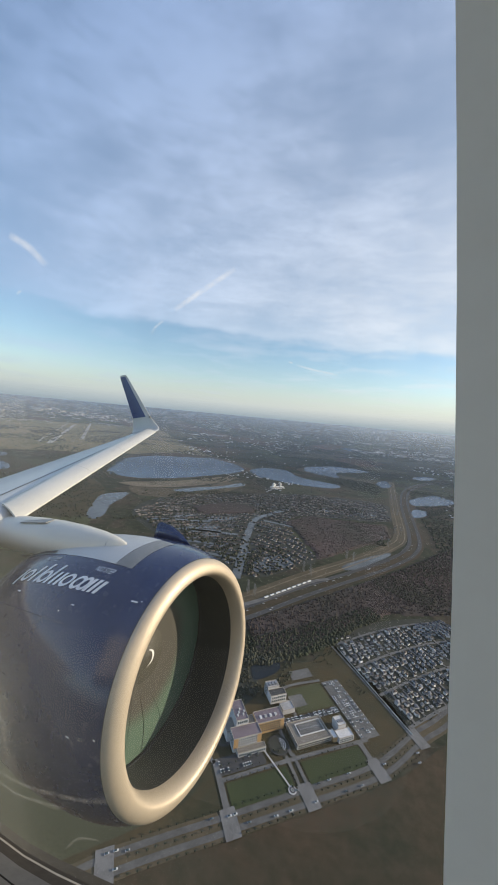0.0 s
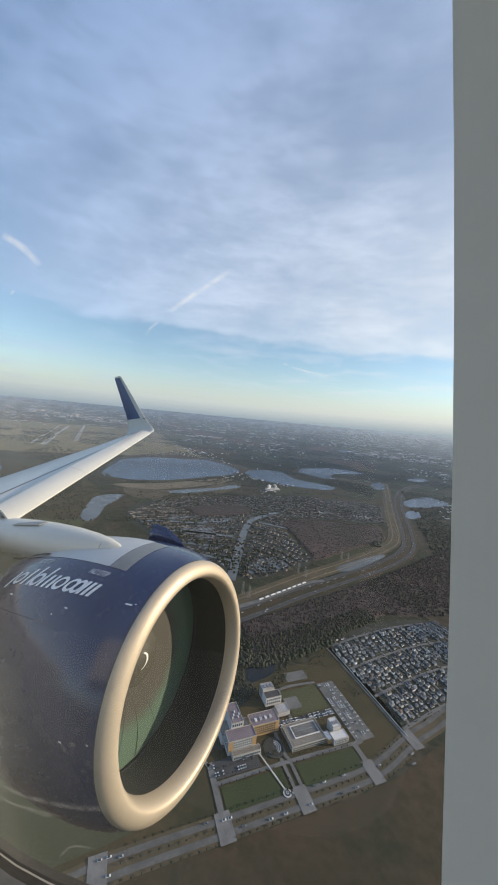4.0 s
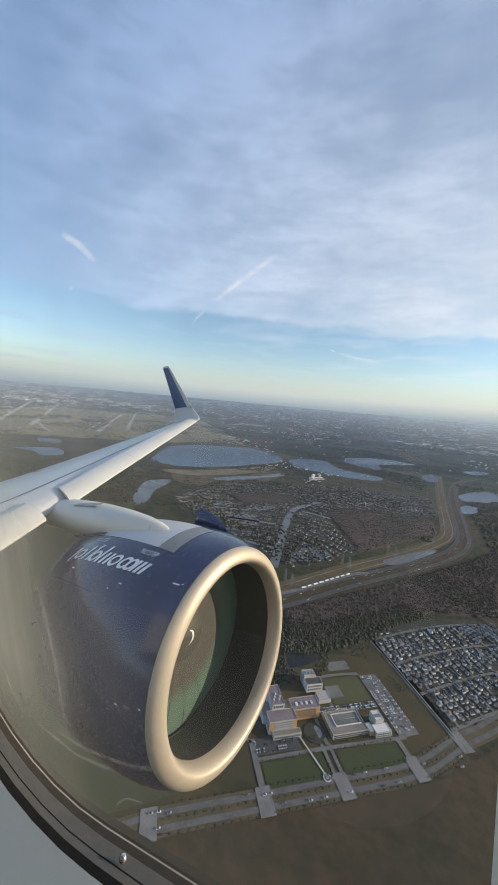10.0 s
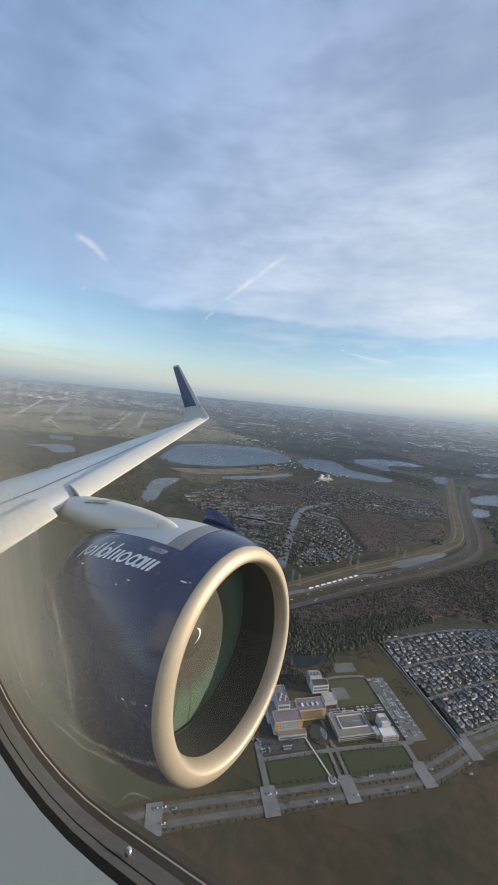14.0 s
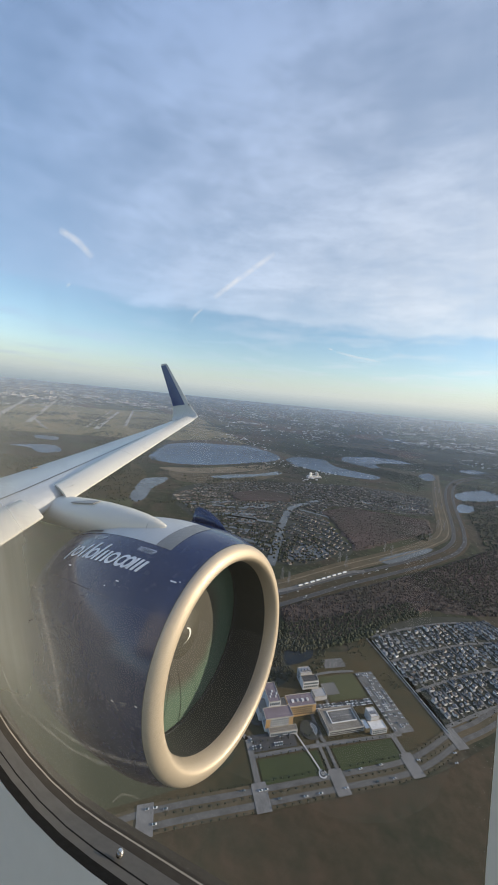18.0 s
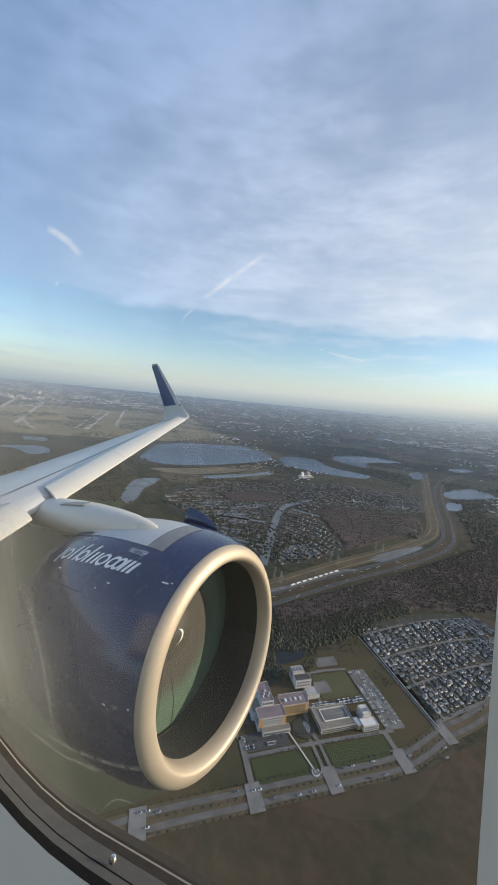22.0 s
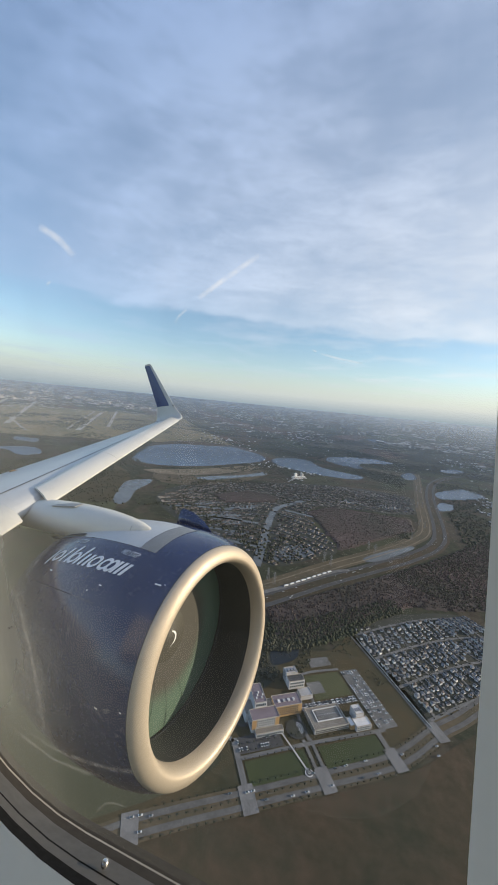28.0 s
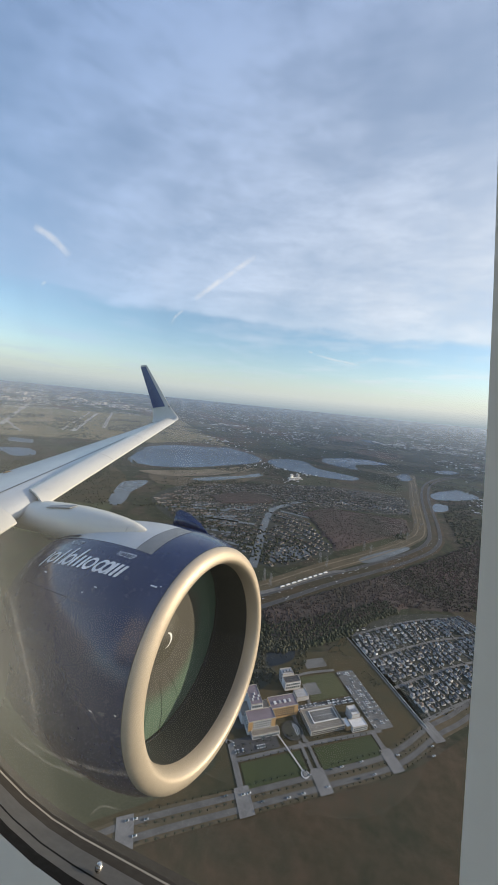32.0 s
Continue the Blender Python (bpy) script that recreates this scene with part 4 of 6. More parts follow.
def build_ground():
    radii = [0, 60, 120, 200, 300, 420, 560, 720, 900, 1100, 1350, 1650, 2000, 2400, 2700, 3000, 3200, 3500, 4000, 4700, 5600, 7000, 9500, 14000, 24000, 60000, 300000, 3000000]
    seg = 160
    verts, faces = [ground(0, 0)], []
    for r in radii[1:]:
        verts += [ground(r * math.cos(2 * math.pi * k / seg), r * math.sin(2 * math.pi * k / seg)) for k in range(seg)]
    faces += [(0, 1 + k, 1 + (k + 1) % seg) for k in range(seg)]
    for a in range(len(radii) - 2):
        for k in range(seg):
            b = (k + 1) % seg
            faces.append((1 + a * seg + k, 1 + (a + 1) * seg + k, 1 + (a + 1) * seg + b, 1 + a * seg + b))
    ob = mesh_object("ground", verts, faces, LAND)
    tagged(ob, "flat brown and dark green country of scrub, marsh and woods", "ground", kind="structure")


def patch(name, points, mat, lift, label, category, kind="structure", steps=6, smooth=True):
    """A flat area of ground cover inside a smooth outline."""
    line = smooth_line([(x, y, 0) for x, y in points], steps, True) if smooth else [Vector((x, y, 0)) for x, y in points]
    bm = bmesh.new()
    vs = [bm.verts.new(ground(p.x, p.y, lift)) for p in line]
    face = bm.faces.new(vs)
    bmesh.ops.triangulate(bm, faces=[face])
    for f in bm.faces:
        f.normal_update()
        if f.normal.z < 0:
            f.normal_flip()
    me = bpy.data.meshes.new(name)
    bm.to_mesh(me)
    bm.free()
    me.materials.append(mat)
    return tagged(new(name, me), label, category, kind=kind)


def strip_mesh(points, width, lift, shift=0.0, steps=8):
    line = smooth_line([(x, y, 0) for x, y in points], steps)
    rows = []
    for k, p in enumerate(line):
        d = (line[min(k + 1, len(line) - 1)] - line[max(k - 1, 0)]).normalized()
        side = Vector((-d.y, d.x, 0))
        a, b = p + side * (shift - width / 2), p + side * (shift + width / 2)
        rows.append([ground(b.x, b.y, lift), ground(a.x, a.y, lift)])
    return loft(rows, closed=False)


def road(name, points, width, mat, lift, label, kind="structure", shift=0.0):
    v, f = strip_mesh(points, width, lift, shift)
    return tagged(mesh_object(name, v, f, mat), label, "road", kind=kind)


def inside(x, y, poly):
    odd, j = False, len(poly) - 1
    for i in range(len(poly)):
        (xi, yi), (xj, yj) = poly[i], poly[j]
        if (yi > y) != (yj > y) and x < (xj - xi) * (y - yi) / (yj - yi) + xi:
            odd = not odd
        j = i
    return odd


# outlines in plan, metres from the point below the camera, placed to fit its view
LAKES = {
    "far": ((-1547, 1687), (-1900, 2348), (-1783, 2813), (-1394, 2916), (-1086, 2678), (-919, 2479), (-910, 2260), (-1034, 1935), (-1158, 1723), (-1336, 1610)),
    "long": ((-869, 2478), (-824, 2723), (-641, 2748), (-477, 2513), (-191, 2420), (-198, 2272), (-360, 2208), (-544, 2218), (-720, 2267)),
    "bent": ((-594, 3002), (-376, 3404), (-185, 3504), (-2, 3420), (-58, 3256), (-242, 3065), (-234, 2855), (-200, 2835), (-250, 2734), (-404, 2791)),
    "pond": ((-964, 959), (-1085, 1122), (-1135, 1228), (-1079, 1318), (-1034, 1248), (-992, 1114), (-923, 1007), (-904, 940)),
    "beyond": ((-498, 6387), (-279, 6589), (-98, 6061), (-282, 5825)),
    "right": ((269, 2305), (441, 2579), (533, 2415), (396, 2214), (266, 2125)),
    "low": ((255, 2011), (321, 2010), (293, 1887), (225, 1824)),
    "west": ((-3151, 1752), (-2999, 1835), (-2808, 1713), (-2958, 1625)),
    "west_two": ((-2618, 1611), (-2482, 1681), (-2336, 1576), (-2490, 1516)),
    "west_three": ((-2295, 1240), (-2152, 1435), (-1931, 1333), (-1962, 1224), (-2127, 1262)),
    "small": ((66, 2753), (140, 2955), (174, 2706), (107, 2580)),
    "strip": ((366, 3371), (522, 3617), (593, 3519), (463, 3290)),
    "lagoon": ((-946, 1510), (-908, 1616), (-792, 1792), (-742, 1960), (-693, 1894), (-786, 1690), (-868, 1527)),
}
WOOD_ONE = ((-288, 1356), (-225, 1491), (-71, 1527), (96, 1555), (107, 1415), (-109, 1050), (-159, 1142))
WOOD_TWO = ((-197, 631), (-77, 803), (39, 966), (131, 1104), (230, 1267), (360, 1483), (454, 1300), (316, 952), (176, 865), (81, 824), (18, 752), (-35, 672), (-76, 598), (-149, 555))
WOOD_LEFT = ((-1696, 1478), (-1226, 1323), (-930, 906), (-748, 757), (-952, 603), (-1336, 694), (-1753, 995))
SUBURB = ((-879, 1113), (-846, 1478), (-310, 1941), (106, 2012), (120, 1664), (-270, 1476), (-292, 1310), (-123, 1051), (-164, 945), (-253, 821), (-402, 871), (-535, 892))
WOOD_CURVE = ((-710, 1292), (-628, 1461), (-484, 1496), (-447, 1385), (-533, 1314), (-618, 1231))
CANAL = ((-290, 793), (-325, 924), (-385, 1145), (-413, 1300), (-391, 1397), (-329, 1581))

# campus axes: along the boulevard and away from it
CAMPUS_SCALE = 1.045
U0, E1, E2 = Vector((-94.6, 302.5)), Vector((0.764, 0.645)) * CAMPUS_SCALE, Vector((-0.645, 0.764)) * CAMPUS_SCALE


def campus(u, v, lift=0.0):
    p = U0 + E1 * u + E2 * v
    return ground(p.x, p.y, lift)


def campus_xy(u, v):
    p = U0 + E1 * u + E2 * v
    return p.x, p.y


CAMPUS_TURN = math.degrees(math.atan2(E1.y, E1.x))


def on_campus(u, v, lift=0.0, turn=0.0):
    return Matrix.Translation(campus(u, v, lift)) @ pose(0, 0, 0, 0, 0, CAMPUS_TURN + turn)


def plot(name, u0, u1, v0, v1, mat, lift, label, category="lawn"):
    return patch(name, [campus_xy(u0, v0), campus_xy(u1, v0), campus_xy(u1, v1), campus_xy(u0, v1)], mat, lift, label, category, smooth=False)


def build_cover():
    for key, points in LAKES.items():
        near = key in ("pond", "lagoon")
        shore = [(x + (x - sum(p[0] for p in points) / len(points)) * 0.05, y + (y - sum(p[1] for p in points) / len(points)) * 0.05) for x, y in points]
        patch("lake_shore", shore, CORRIDOR if near else MARSH, 0.4, "reedy brown lake shore", "shore")
        patch("lake", points, GREY_WATER if near else WATER, 0.9, "still blue lake reflecting the sky" if not near else "small grey pond among fields", "lake")
    patch("marsh", [campus_xy(u, v) for u, v in ((-330, -14), (0, -13), (190, -13), (300, 5), (420, 20), (520, -60), (300, -260), (-100, -330), (-420, -200))], MARSH, 0.25, "brown open marsh beside the boulevard", "marsh")
    patch("meadow", [campus_xy(u, v) for u, v in ((-160, 12), (-20, 40), (-20, 160), (60, 200), (200, 180), (266, 205), (266, 24), (190, 12), (60, 10))], MEADOW, 0.35, "rough brown meadow round the campus", "meadow")
    patch("suburb_gardens", SUBURB, GARDEN, 0.3, "dark gardens between the houses", "gardens")
    patch("suburb_gardens", [campus_xy(u, v) for u, v in ((266, 24), (262, 120), (258, 206), (300, 232), (400, 250), (540, 226), (560, 120), (470, 55), (340, 34))], GARDEN, 0.35, "dark gardens and lanes between the houses", "gardens")
    road("canal", CANAL, 26, GREY_WATER, 1.0, "straight grey canal between the houses")
    for r, a0, a1 in ((215, 1.45, 2.05), (300, 1.75, 2.25), (410, 1.70, 2.35), (520, 1.95, 2.4), (620, 1.3, 1.62), (700, 1.25, 1.45)):
        road("finger_pond", [(-351 + r * math.cos(a0 + (a1 - a0) * k / 6) * 1.05 + 18 * math.sin(k), 688 + r * math.sin(a0 + (a1 - a0) * k / 6)) for k in range(7)], 16, GREY_WATER, 1.0, "narrow grey pond between rows of houses")
    for a, b, c, d in (((-612, 1077), (-522, 1018), (-458, 1052), (-516, 1146)), ((-175, 956), (-208, 1014), (-277, 935), (-254, 855)), ((-72, 1677), (-27, 1752), (63, 1737), (18, 1675)), ((-206, 1641), (-174, 1704), (-106, 1702), (-139, 1640)), ((-572, 1171), (-502, 1217), (-488, 1289), (-552, 1230)), ((-701, 1113), (-659, 1148), (-629, 1231), (-683, 1196))):
        patch("pond", (a, b, c, d), GREY_WATER, 1.0, "grey pond among the houses", "pond")
    patch("roadside_pond", ((-37, 1038), (78, 1214), (98, 1201), (-6, 1022)), GREY_WATER, 0.8, "long grey pond beside the highway", "pond")
    patch("dark_pond", ((-153, 546), (-126, 577), (-107, 555), (-104, 530), (-125, 501), (-138, 501)), DARK_WATER, 1.0, "dark pond in the meadow", "pond")
    corridor = ((-347, 523), (-223, 727), (-117, 916), (-17, 1077), (97, 1287), (151, 1474), (157, 1954), (178, 2939))
    road("power_corridor", corridor, 52, CORRIDOR, 0.5, "wide mown tan corridor under power lines")
    for shift in (-16, 9):
        road("dirt_track", corridor, 4, DIRT, 0.9, "pale sandy service track", shift=shift)
    road("verge", ((-345, 448), (-203, 667), (-101, 832), (17, 1004), (101, 1135), (176, 1293), (208, 1504), (224, 2179), (294, 2687), (475, 3121)), 54, MARSH, 0.45, "rough brown grass verge along the highway")
    highway = ((-345, 448), (-203, 667), (-101, 832), (17, 1004), (101, 1135), (176, 1293), (208, 1504), (224, 2179), (294, 2687), (475, 3121), (874, 3666))
    for shift in (-12, 23):
        road("highway", highway, 13, ASPHALT, 1.0, "grey divided highway carriageway", shift=shift)
        road("road_edge", highway, 0.5, CONCRETE, 1.3, "painted pale edge line", shift=shift - 5.6)
        road("road_edge", highway, 0.5, CONCRETE, 1.3, "painted pale edge line", shift=shift + 5.6)
    road("frontage_road", ((-229, 687), (-190, 742), (-109, 878), (-67, 921)), 12, CONCRETE, 1.05, "pale concrete slip road")
    patch("sand_flat", ((-1260, 1471), (-1061, 1724), (-890, 2105), (-805, 2055), (-912, 1692), (-1080, 1481)), DIRT, 0.55, "bare sandy ground by the lake", "ground")
    patch("dry_field", ((-1169, 1457), (-983, 1542), (-868, 1717), (-804, 2028), (-697, 1973), (-725, 1613), (-871, 1379), (-1024, 1320)), CORRIDOR, 0.5, "tan dry field by the lake", "field")
    patch("pasture", ((-1179, 760), (-1005, 895), (-932, 941), (-861, 848), (-808, 691), (-984, 603)), DRY_LAWN, 0.45, "dull green pasture", "field")
    # airfield far out beyond the wing
    for k in range(9):
        road("airfield_grass", ((-2500, 1900), (-3900, 3380), (-5200, 4800)), 331, AIRFIELD, 1.2, "dry tan airfield grass", shift=330 * (k - 4))
    for a, b, wide in (((-2827, 2318), (-4877, 4485), 50), ((-2954, 2303), (-5084, 4507), 26), ((-2979, 2836), (-5227, 5182), 40), ((-3455, 2032), (-7640, 5141), 50), ((-3935, 1974), (-8107, 4777), 60), ((-2937, 1886), (-4488, 2623), 24)):
        road("runway", (a, ((a[0] + b[0]) / 2, (a[1] + b[1]) / 2), b), wide, RUNWAY, 2.0, "pale concrete runway")


def build_streets():
    bl = [campus_xy(u, v) for u, v in ((-330, -18), (-180, -8), (-103, 0), (0, 0), (95, 0), (190, 2), (270, 22), (330, 33), (430, 62), (560, 130))]
    road("boulevard_verge", bl, 26, CORRIDOR, 0.6, "grass median and verges of the boulevard")
    for shift in (-6.5, 6.5):
        road("boulevard", bl, 6.0, BOULEVARD, 1.0, "pale grey boulevard carriageway", shift=shift)
    for u, v in ((3, 0), (92, 0), (187, 2), (268, 21), (-112, 0)):
        plot("crossing", u - 8, u + 8, v - 14, v + 13, PAVING, 1.3, "pale paved street crossing", "road")
    for u, top in ((3, 64), (187, 38)):
        road("street", [campus_xy(u, 9), campus_xy(u, top / 2), campus_xy(u, top)], 7, CONCRETE, 1.05, "pale concrete campus street")
    for u in (87, 96):
        road("street", [campus_xy(u, 9), campus_xy(u + 0.1, 24), campus_xy(u, 46)], 4.2, CONCRETE, 1.05, "pale concrete campus street")
    road("street", [campus_xy(0, 39.5), campus_xy(95, 40), campus_xy(200, 37)], 5, CONCRETE, 1.1, "pale concrete campus street")
    road("street", [campus_xy(2, 60), campus_xy(-6, 80), campus_xy(2, 112), campus_xy(30, 128), campus_xy(52, 150), campus_xy(60, 190)], 4.5, CONCRETE, 1.05, "curved pale campus drive")
    road("street", [campus_xy(94, 44), campus_xy(97, 88), campus_xy(124, 92), campus_xy(126, 138), campus_xy(192, 140)], 4.5, CONCRETE, 1.1, "pale campus ring drive")
    road("footpath", [campus_xy(62, 64), campus_xy(70, 36), campus_xy(77, 10)], 1.8, FLAT_ROOF, 1.4, "straight white footpath")
    plot("lawn", 9, 82, 9.5, 35.5, LAWN, 0.7, "square of mown green lawn")
    plot("lawn", 101, 182, 9.5, 34.5, LAWN, 0.7, "square of mown green lawn")
    plot("lawn", 130, 188, 94, 136, DRY_LAWN, 0.7, "olive lawn ringed by a drive")
    plot("parking_lot", 5, 61, 44, 64, ASPHALT, 0.8, "dark asphalt parking lot with trees", "parking lot")
    plot("parking_lot", 192, 221, 38, 136, CONCRETE, 0.8, "long pale parking lot", "parking lot")
    plot("parking_lot", 100, 190, 82, 91, ASPHALT, 0.8, "narrow asphalt parking lot", "parking lot")
    plot("parking_lot", 128, 150, 104, 124, CONCRETE, 0.9, "pale paved turning area", "parking lot")
    plot("helipad", -28, -14, 62, 76, CONCRETE, 0.9, "square pale helicopter pad", "helipad")
    plot("parking_lot", 150, 186, 150, 168, CONCRETE, 0.8, "pale gravel lot", "parking lot")
    # round paved plazas: rings laid one above another
    for u, v, radii in ((77, 9.5, ((4.6, FLAT_ROOF), (3.4, ASPHALT), (1.8, FLAT_ROOF), (1.0, LAWN))), (84, 60, ((13, ASPHALT), (11.5, GARDEN))), (20, 84, ((9, ASPHALT), (6, GARDEN)))):
        for n, (r, mat) in enumerate(radii):
            patch("plaza", [campus_xy(u + r * math.cos(k * math.pi / 6), v + r * math.sin(k * math.pi / 6)) for k in range(12)], mat, 1.5 + 0.2 * n, "round paved plaza", "plaza", steps=3)
    for r in (4, 6.2, 8.4):
        road("garden_path", [campus_xy(84 + r * math.cos(a), 60 + r * math.sin(a)) for a in (-1.2, -0.6, 0, 0.6, 1.2)], 0.9, FLAT_ROOF, 2.2, "curved white garden path")
    # lanes of the new suburb and its boundary wall
    fence = thing("boundary_wall", "long pale boundary wall along the suburb", "wall", on_campus(265, 27, 0))
    for k in range(30):
        part("wall_panel", box(bmesh.new(), (-0.15, k * 6.0, 0.0), (0.15, k * 6.0 + 5.85, 2.2)), WHITE_WALL, fence)
    road("lane", [campus_xy(262, 26), campus_xy(261, 120), campus_xy(258, 206)], 3.5, CONCRETE, 0.9, "pale lane along the boundary wall")
    for k in range(12):
        u = 283 + 24 * k
        road("lane", [campus_xy(u, 36 + 3 * k), campus_xy(u + 5, 100), campus_xy(u - 3, 160), campus_xy(u + 2, 226)], 4, CONCRETE, 0.9, "pale residential street")
    for v in (36, 92, 150, 208):
        road("lane", [campus_xy(268, v), campus_xy(360, v + 14), campus_xy(450, v + 20), campus_xy(545, v + 12)], 5, CONCRETE, 0.95, "pale residential street")


def house_mesh(bm_walls, bm_roof, wide, deep, tall, pitch, wing=0.0):
    hw, hd = wide / 2, deep / 2
    box(bm_walls, (-hw, -hd, 0), (hw, hd, tall))
    e = 0.5
    pts = [(-hw - e, -hd - e, tall), (hw + e, -hd - e, tall), (hw + e, hd + e, tall), (-hw - e, hd + e, tall), (-hw + hd * 0.7, 0, tall + pitch), (hw - hd * 0.7, 0, tall + pitch)]
    vs = [bm_roof.verts.new(p) for p in pts]
    for f in ((0, 1, 5, 4), (1, 2, 5), (2, 3, 4, 5), (3, 0, 4), (3, 2, 1, 0)):
        bm_roof.faces.new([vs[i] for i in f])
    if wing:
        box(bm_walls, (hw - wing, -hd - 3.2, 0), (hw, -hd + 0.2, tall * 0.92))
        pts = [(hw - wing - e, -hd - 3.2 - e, tall * 0.92), (hw + e, -hd - 3.2 - e, tall * 0.92), (hw + e, 0, tall * 0.92), (hw - wing - e, 0, tall * 0.92), (hw - wing / 2, -hd - 1.4, tall * 0.92 + pitch * 0.7), (hw - wing / 2, 0, tall * 0.92 + pitch * 0.7)]
        vs = [bm_roof.verts.new(p) for p in pts]
        for f in ((0, 1, 4), (1, 2, 5, 4), (3, 0, 4, 5), (2, 3, 5)):
            bm_roof.faces.new([vs[i] for i in f])


def make_house(wide, deep, tall, pitch, wing, roof, label):
    house = thing("house", label, "house", group="houses of the new suburb")
    a, b = bmesh.new(), bmesh.new()
    house_mesh(a, b, wide, deep, tall, pitch, wing)
    part("wall", a, HOUSE_WALL, house)
    part("roof", b, roof, house)
    bm = bmesh.new()
    for x in (-wide * 0.3, 0.0, wide * 0.28):
        box(bm, (x - 0.5, -deep / 2 - 0.05, 1.0), (x + 0.5, -deep / 2 + 0.05, 2.3))
        box(bm, (x - 0.5, deep / 2 - 0.05, 1.0), (x + 0.5, deep / 2 + 0.05, 2.3))
    part("window_row", bm, WINDOW_GLASS, house)
    bm = box(bmesh.new(), (wide / 2 - 3.0, -deep / 2 - 0.06, 0.0), (wide / 2 - 0.6, -deep / 2 + 0.05, 2.1))
    part("garage_door", bm, WHITE_PAINT, house)
    return house


def build_suburb():
    kinds = [make_house(7, 6.2, 3.2, 2.0, 2.8, ROOF, "white stuccoed house with a grey hipped roof"), make_house(6.2, 6.6, 5.4, 1.8, 0.0, ROOF, "two-storey white house with a grey hipped roof"),
             make_house(8, 5.8, 3.1, 1.7, 3.0, PALE_ROOF, "low pale house with a light grey hipped roof"), make_house(6, 6, 5.6, 1.7, 2.2, TILE_ROOF, "narrow two-storey pale house with a brown roof"),
             make_house(6.6, 6.2, 5.4, 1.8, 2.4, PALE_ROOF, "two-storey white house with a pale roof")]
    rng, count, used = random.Random(4), 0, set()
    walls, roofs = ([], []), ([], [])
    for k in range(12):
        for side in (-1, 1):
            v = 42.0 + 3 * k
            while v < 226:
                u = 283 + 24 * k + side * 7.0 + 7 * math.sin(v / 34 + k * 0.25)
                if u < 552 and all(abs(v - w_ - 14 * min(max((u - 268) / 92, 0), 1.4)) > 5.5 for w_ in (36, 92, 150, 208)):
                    n = rng.choice((0, 1, 0, 3, 1, 2, 0, 1, 3, 0, 1, 0, 4))
                    block_turn = 24 * noise.noise(Vector((u * 0.014, v * 0.014, 7.0)))
                    turn = (90 if side < 0 else -90) + block_turn * 2 + rng.choice((0, 0, 0, 90, 180)) + rng.uniform(-6, 6)
                    if noise.noise(Vector((u * 0.02, v * 0.02, 9.0))) > 0.52 or rng.random() < 0.03:
                        v += 9
                        continue
                    if count >= 290:
                        x, y = campus_xy(u, v)
                        small_house(x, y, radians(turn), rng.uniform(5.6, 7.6), rng.uniform(5.2, 6.4), rng.uniform(2.8, 4.8), 1.8, walls, roofs)
                    elif n in used:
                        copy_thing(kinds[n], on_campus(u + rng.uniform(-2.0, 2.0), v + rng.uniform(-1, 1), 0.5, turn) @ Matrix.Scale(rng.uniform(0.66, 0.98), 4))
                    else:
                        kinds[n].matrix_basis = on_campus(u, v, 0.5, turn) @ Matrix.Scale(0.86, 4)
                        used.add(n)
                    count += 1
                v += rng.uniform(7.0, 8.4)
    joined("new_suburb_walls", walls, HOUSE_WALL, "walls of the farther new houses", "houses")
    joined("new_suburb_roofs", roofs, ROOF, "roofs of the farther new houses", "houses")


def joined(name, build, mat, label, category, smooth=False):
    verts, faces = build
    ob = mesh_object(name, verts, faces, mat, smooth)
    return tagged(ob, label, category, kind="stuff")


def small_house(x, y, turn, wide, deep, tall, pitch, walls, roofs):
    c, s = math.cos(turn), math.sin(turn)
    hw, hd = wide / 2, deep / 2
    base = ground(x, y, 0.3)

    def at(px_, py_, pz_):
        return (base.x + px_ * c - py_ * s, base.y + px_ * s + py_ * c, base.z + pz_)

    n = len(walls[0])
    walls[0].extend(at(*p) for p in ((-hw, -hd, 0), (hw, -hd, 0), (hw, hd, 0), (-hw, hd, 0), (-hw, -hd, tall), (hw, -hd, tall), (hw, hd, tall), (-hw, hd, tall)))
    walls[1].extend(tuple(n + i for i in f) for f in ((0, 1, 5, 4), (1, 2, 6, 5), (2, 3, 7, 6), (3, 0, 4, 7), (4, 5, 6, 7)))
    n = len(roofs[0])
    e = 0.5
    roofs[0].extend(at(*p) for p in ((-hw - e, -hd - e, tall + 0.05), (hw + e, -hd - e, tall + 0.05), (hw + e, hd + e, tall + 0.05), (-hw - e, hd + e, tall + 0.05), (-hw + hd * 0.7, 0, tall + pitch), (hw - hd * 0.7, 0, tall + pitch)))
    roofs[1].extend(tuple(n + i for i in f) for f in ((0, 1, 5, 4), (1, 2, 5), (2, 3, 4, 5), (3, 0, 4)))


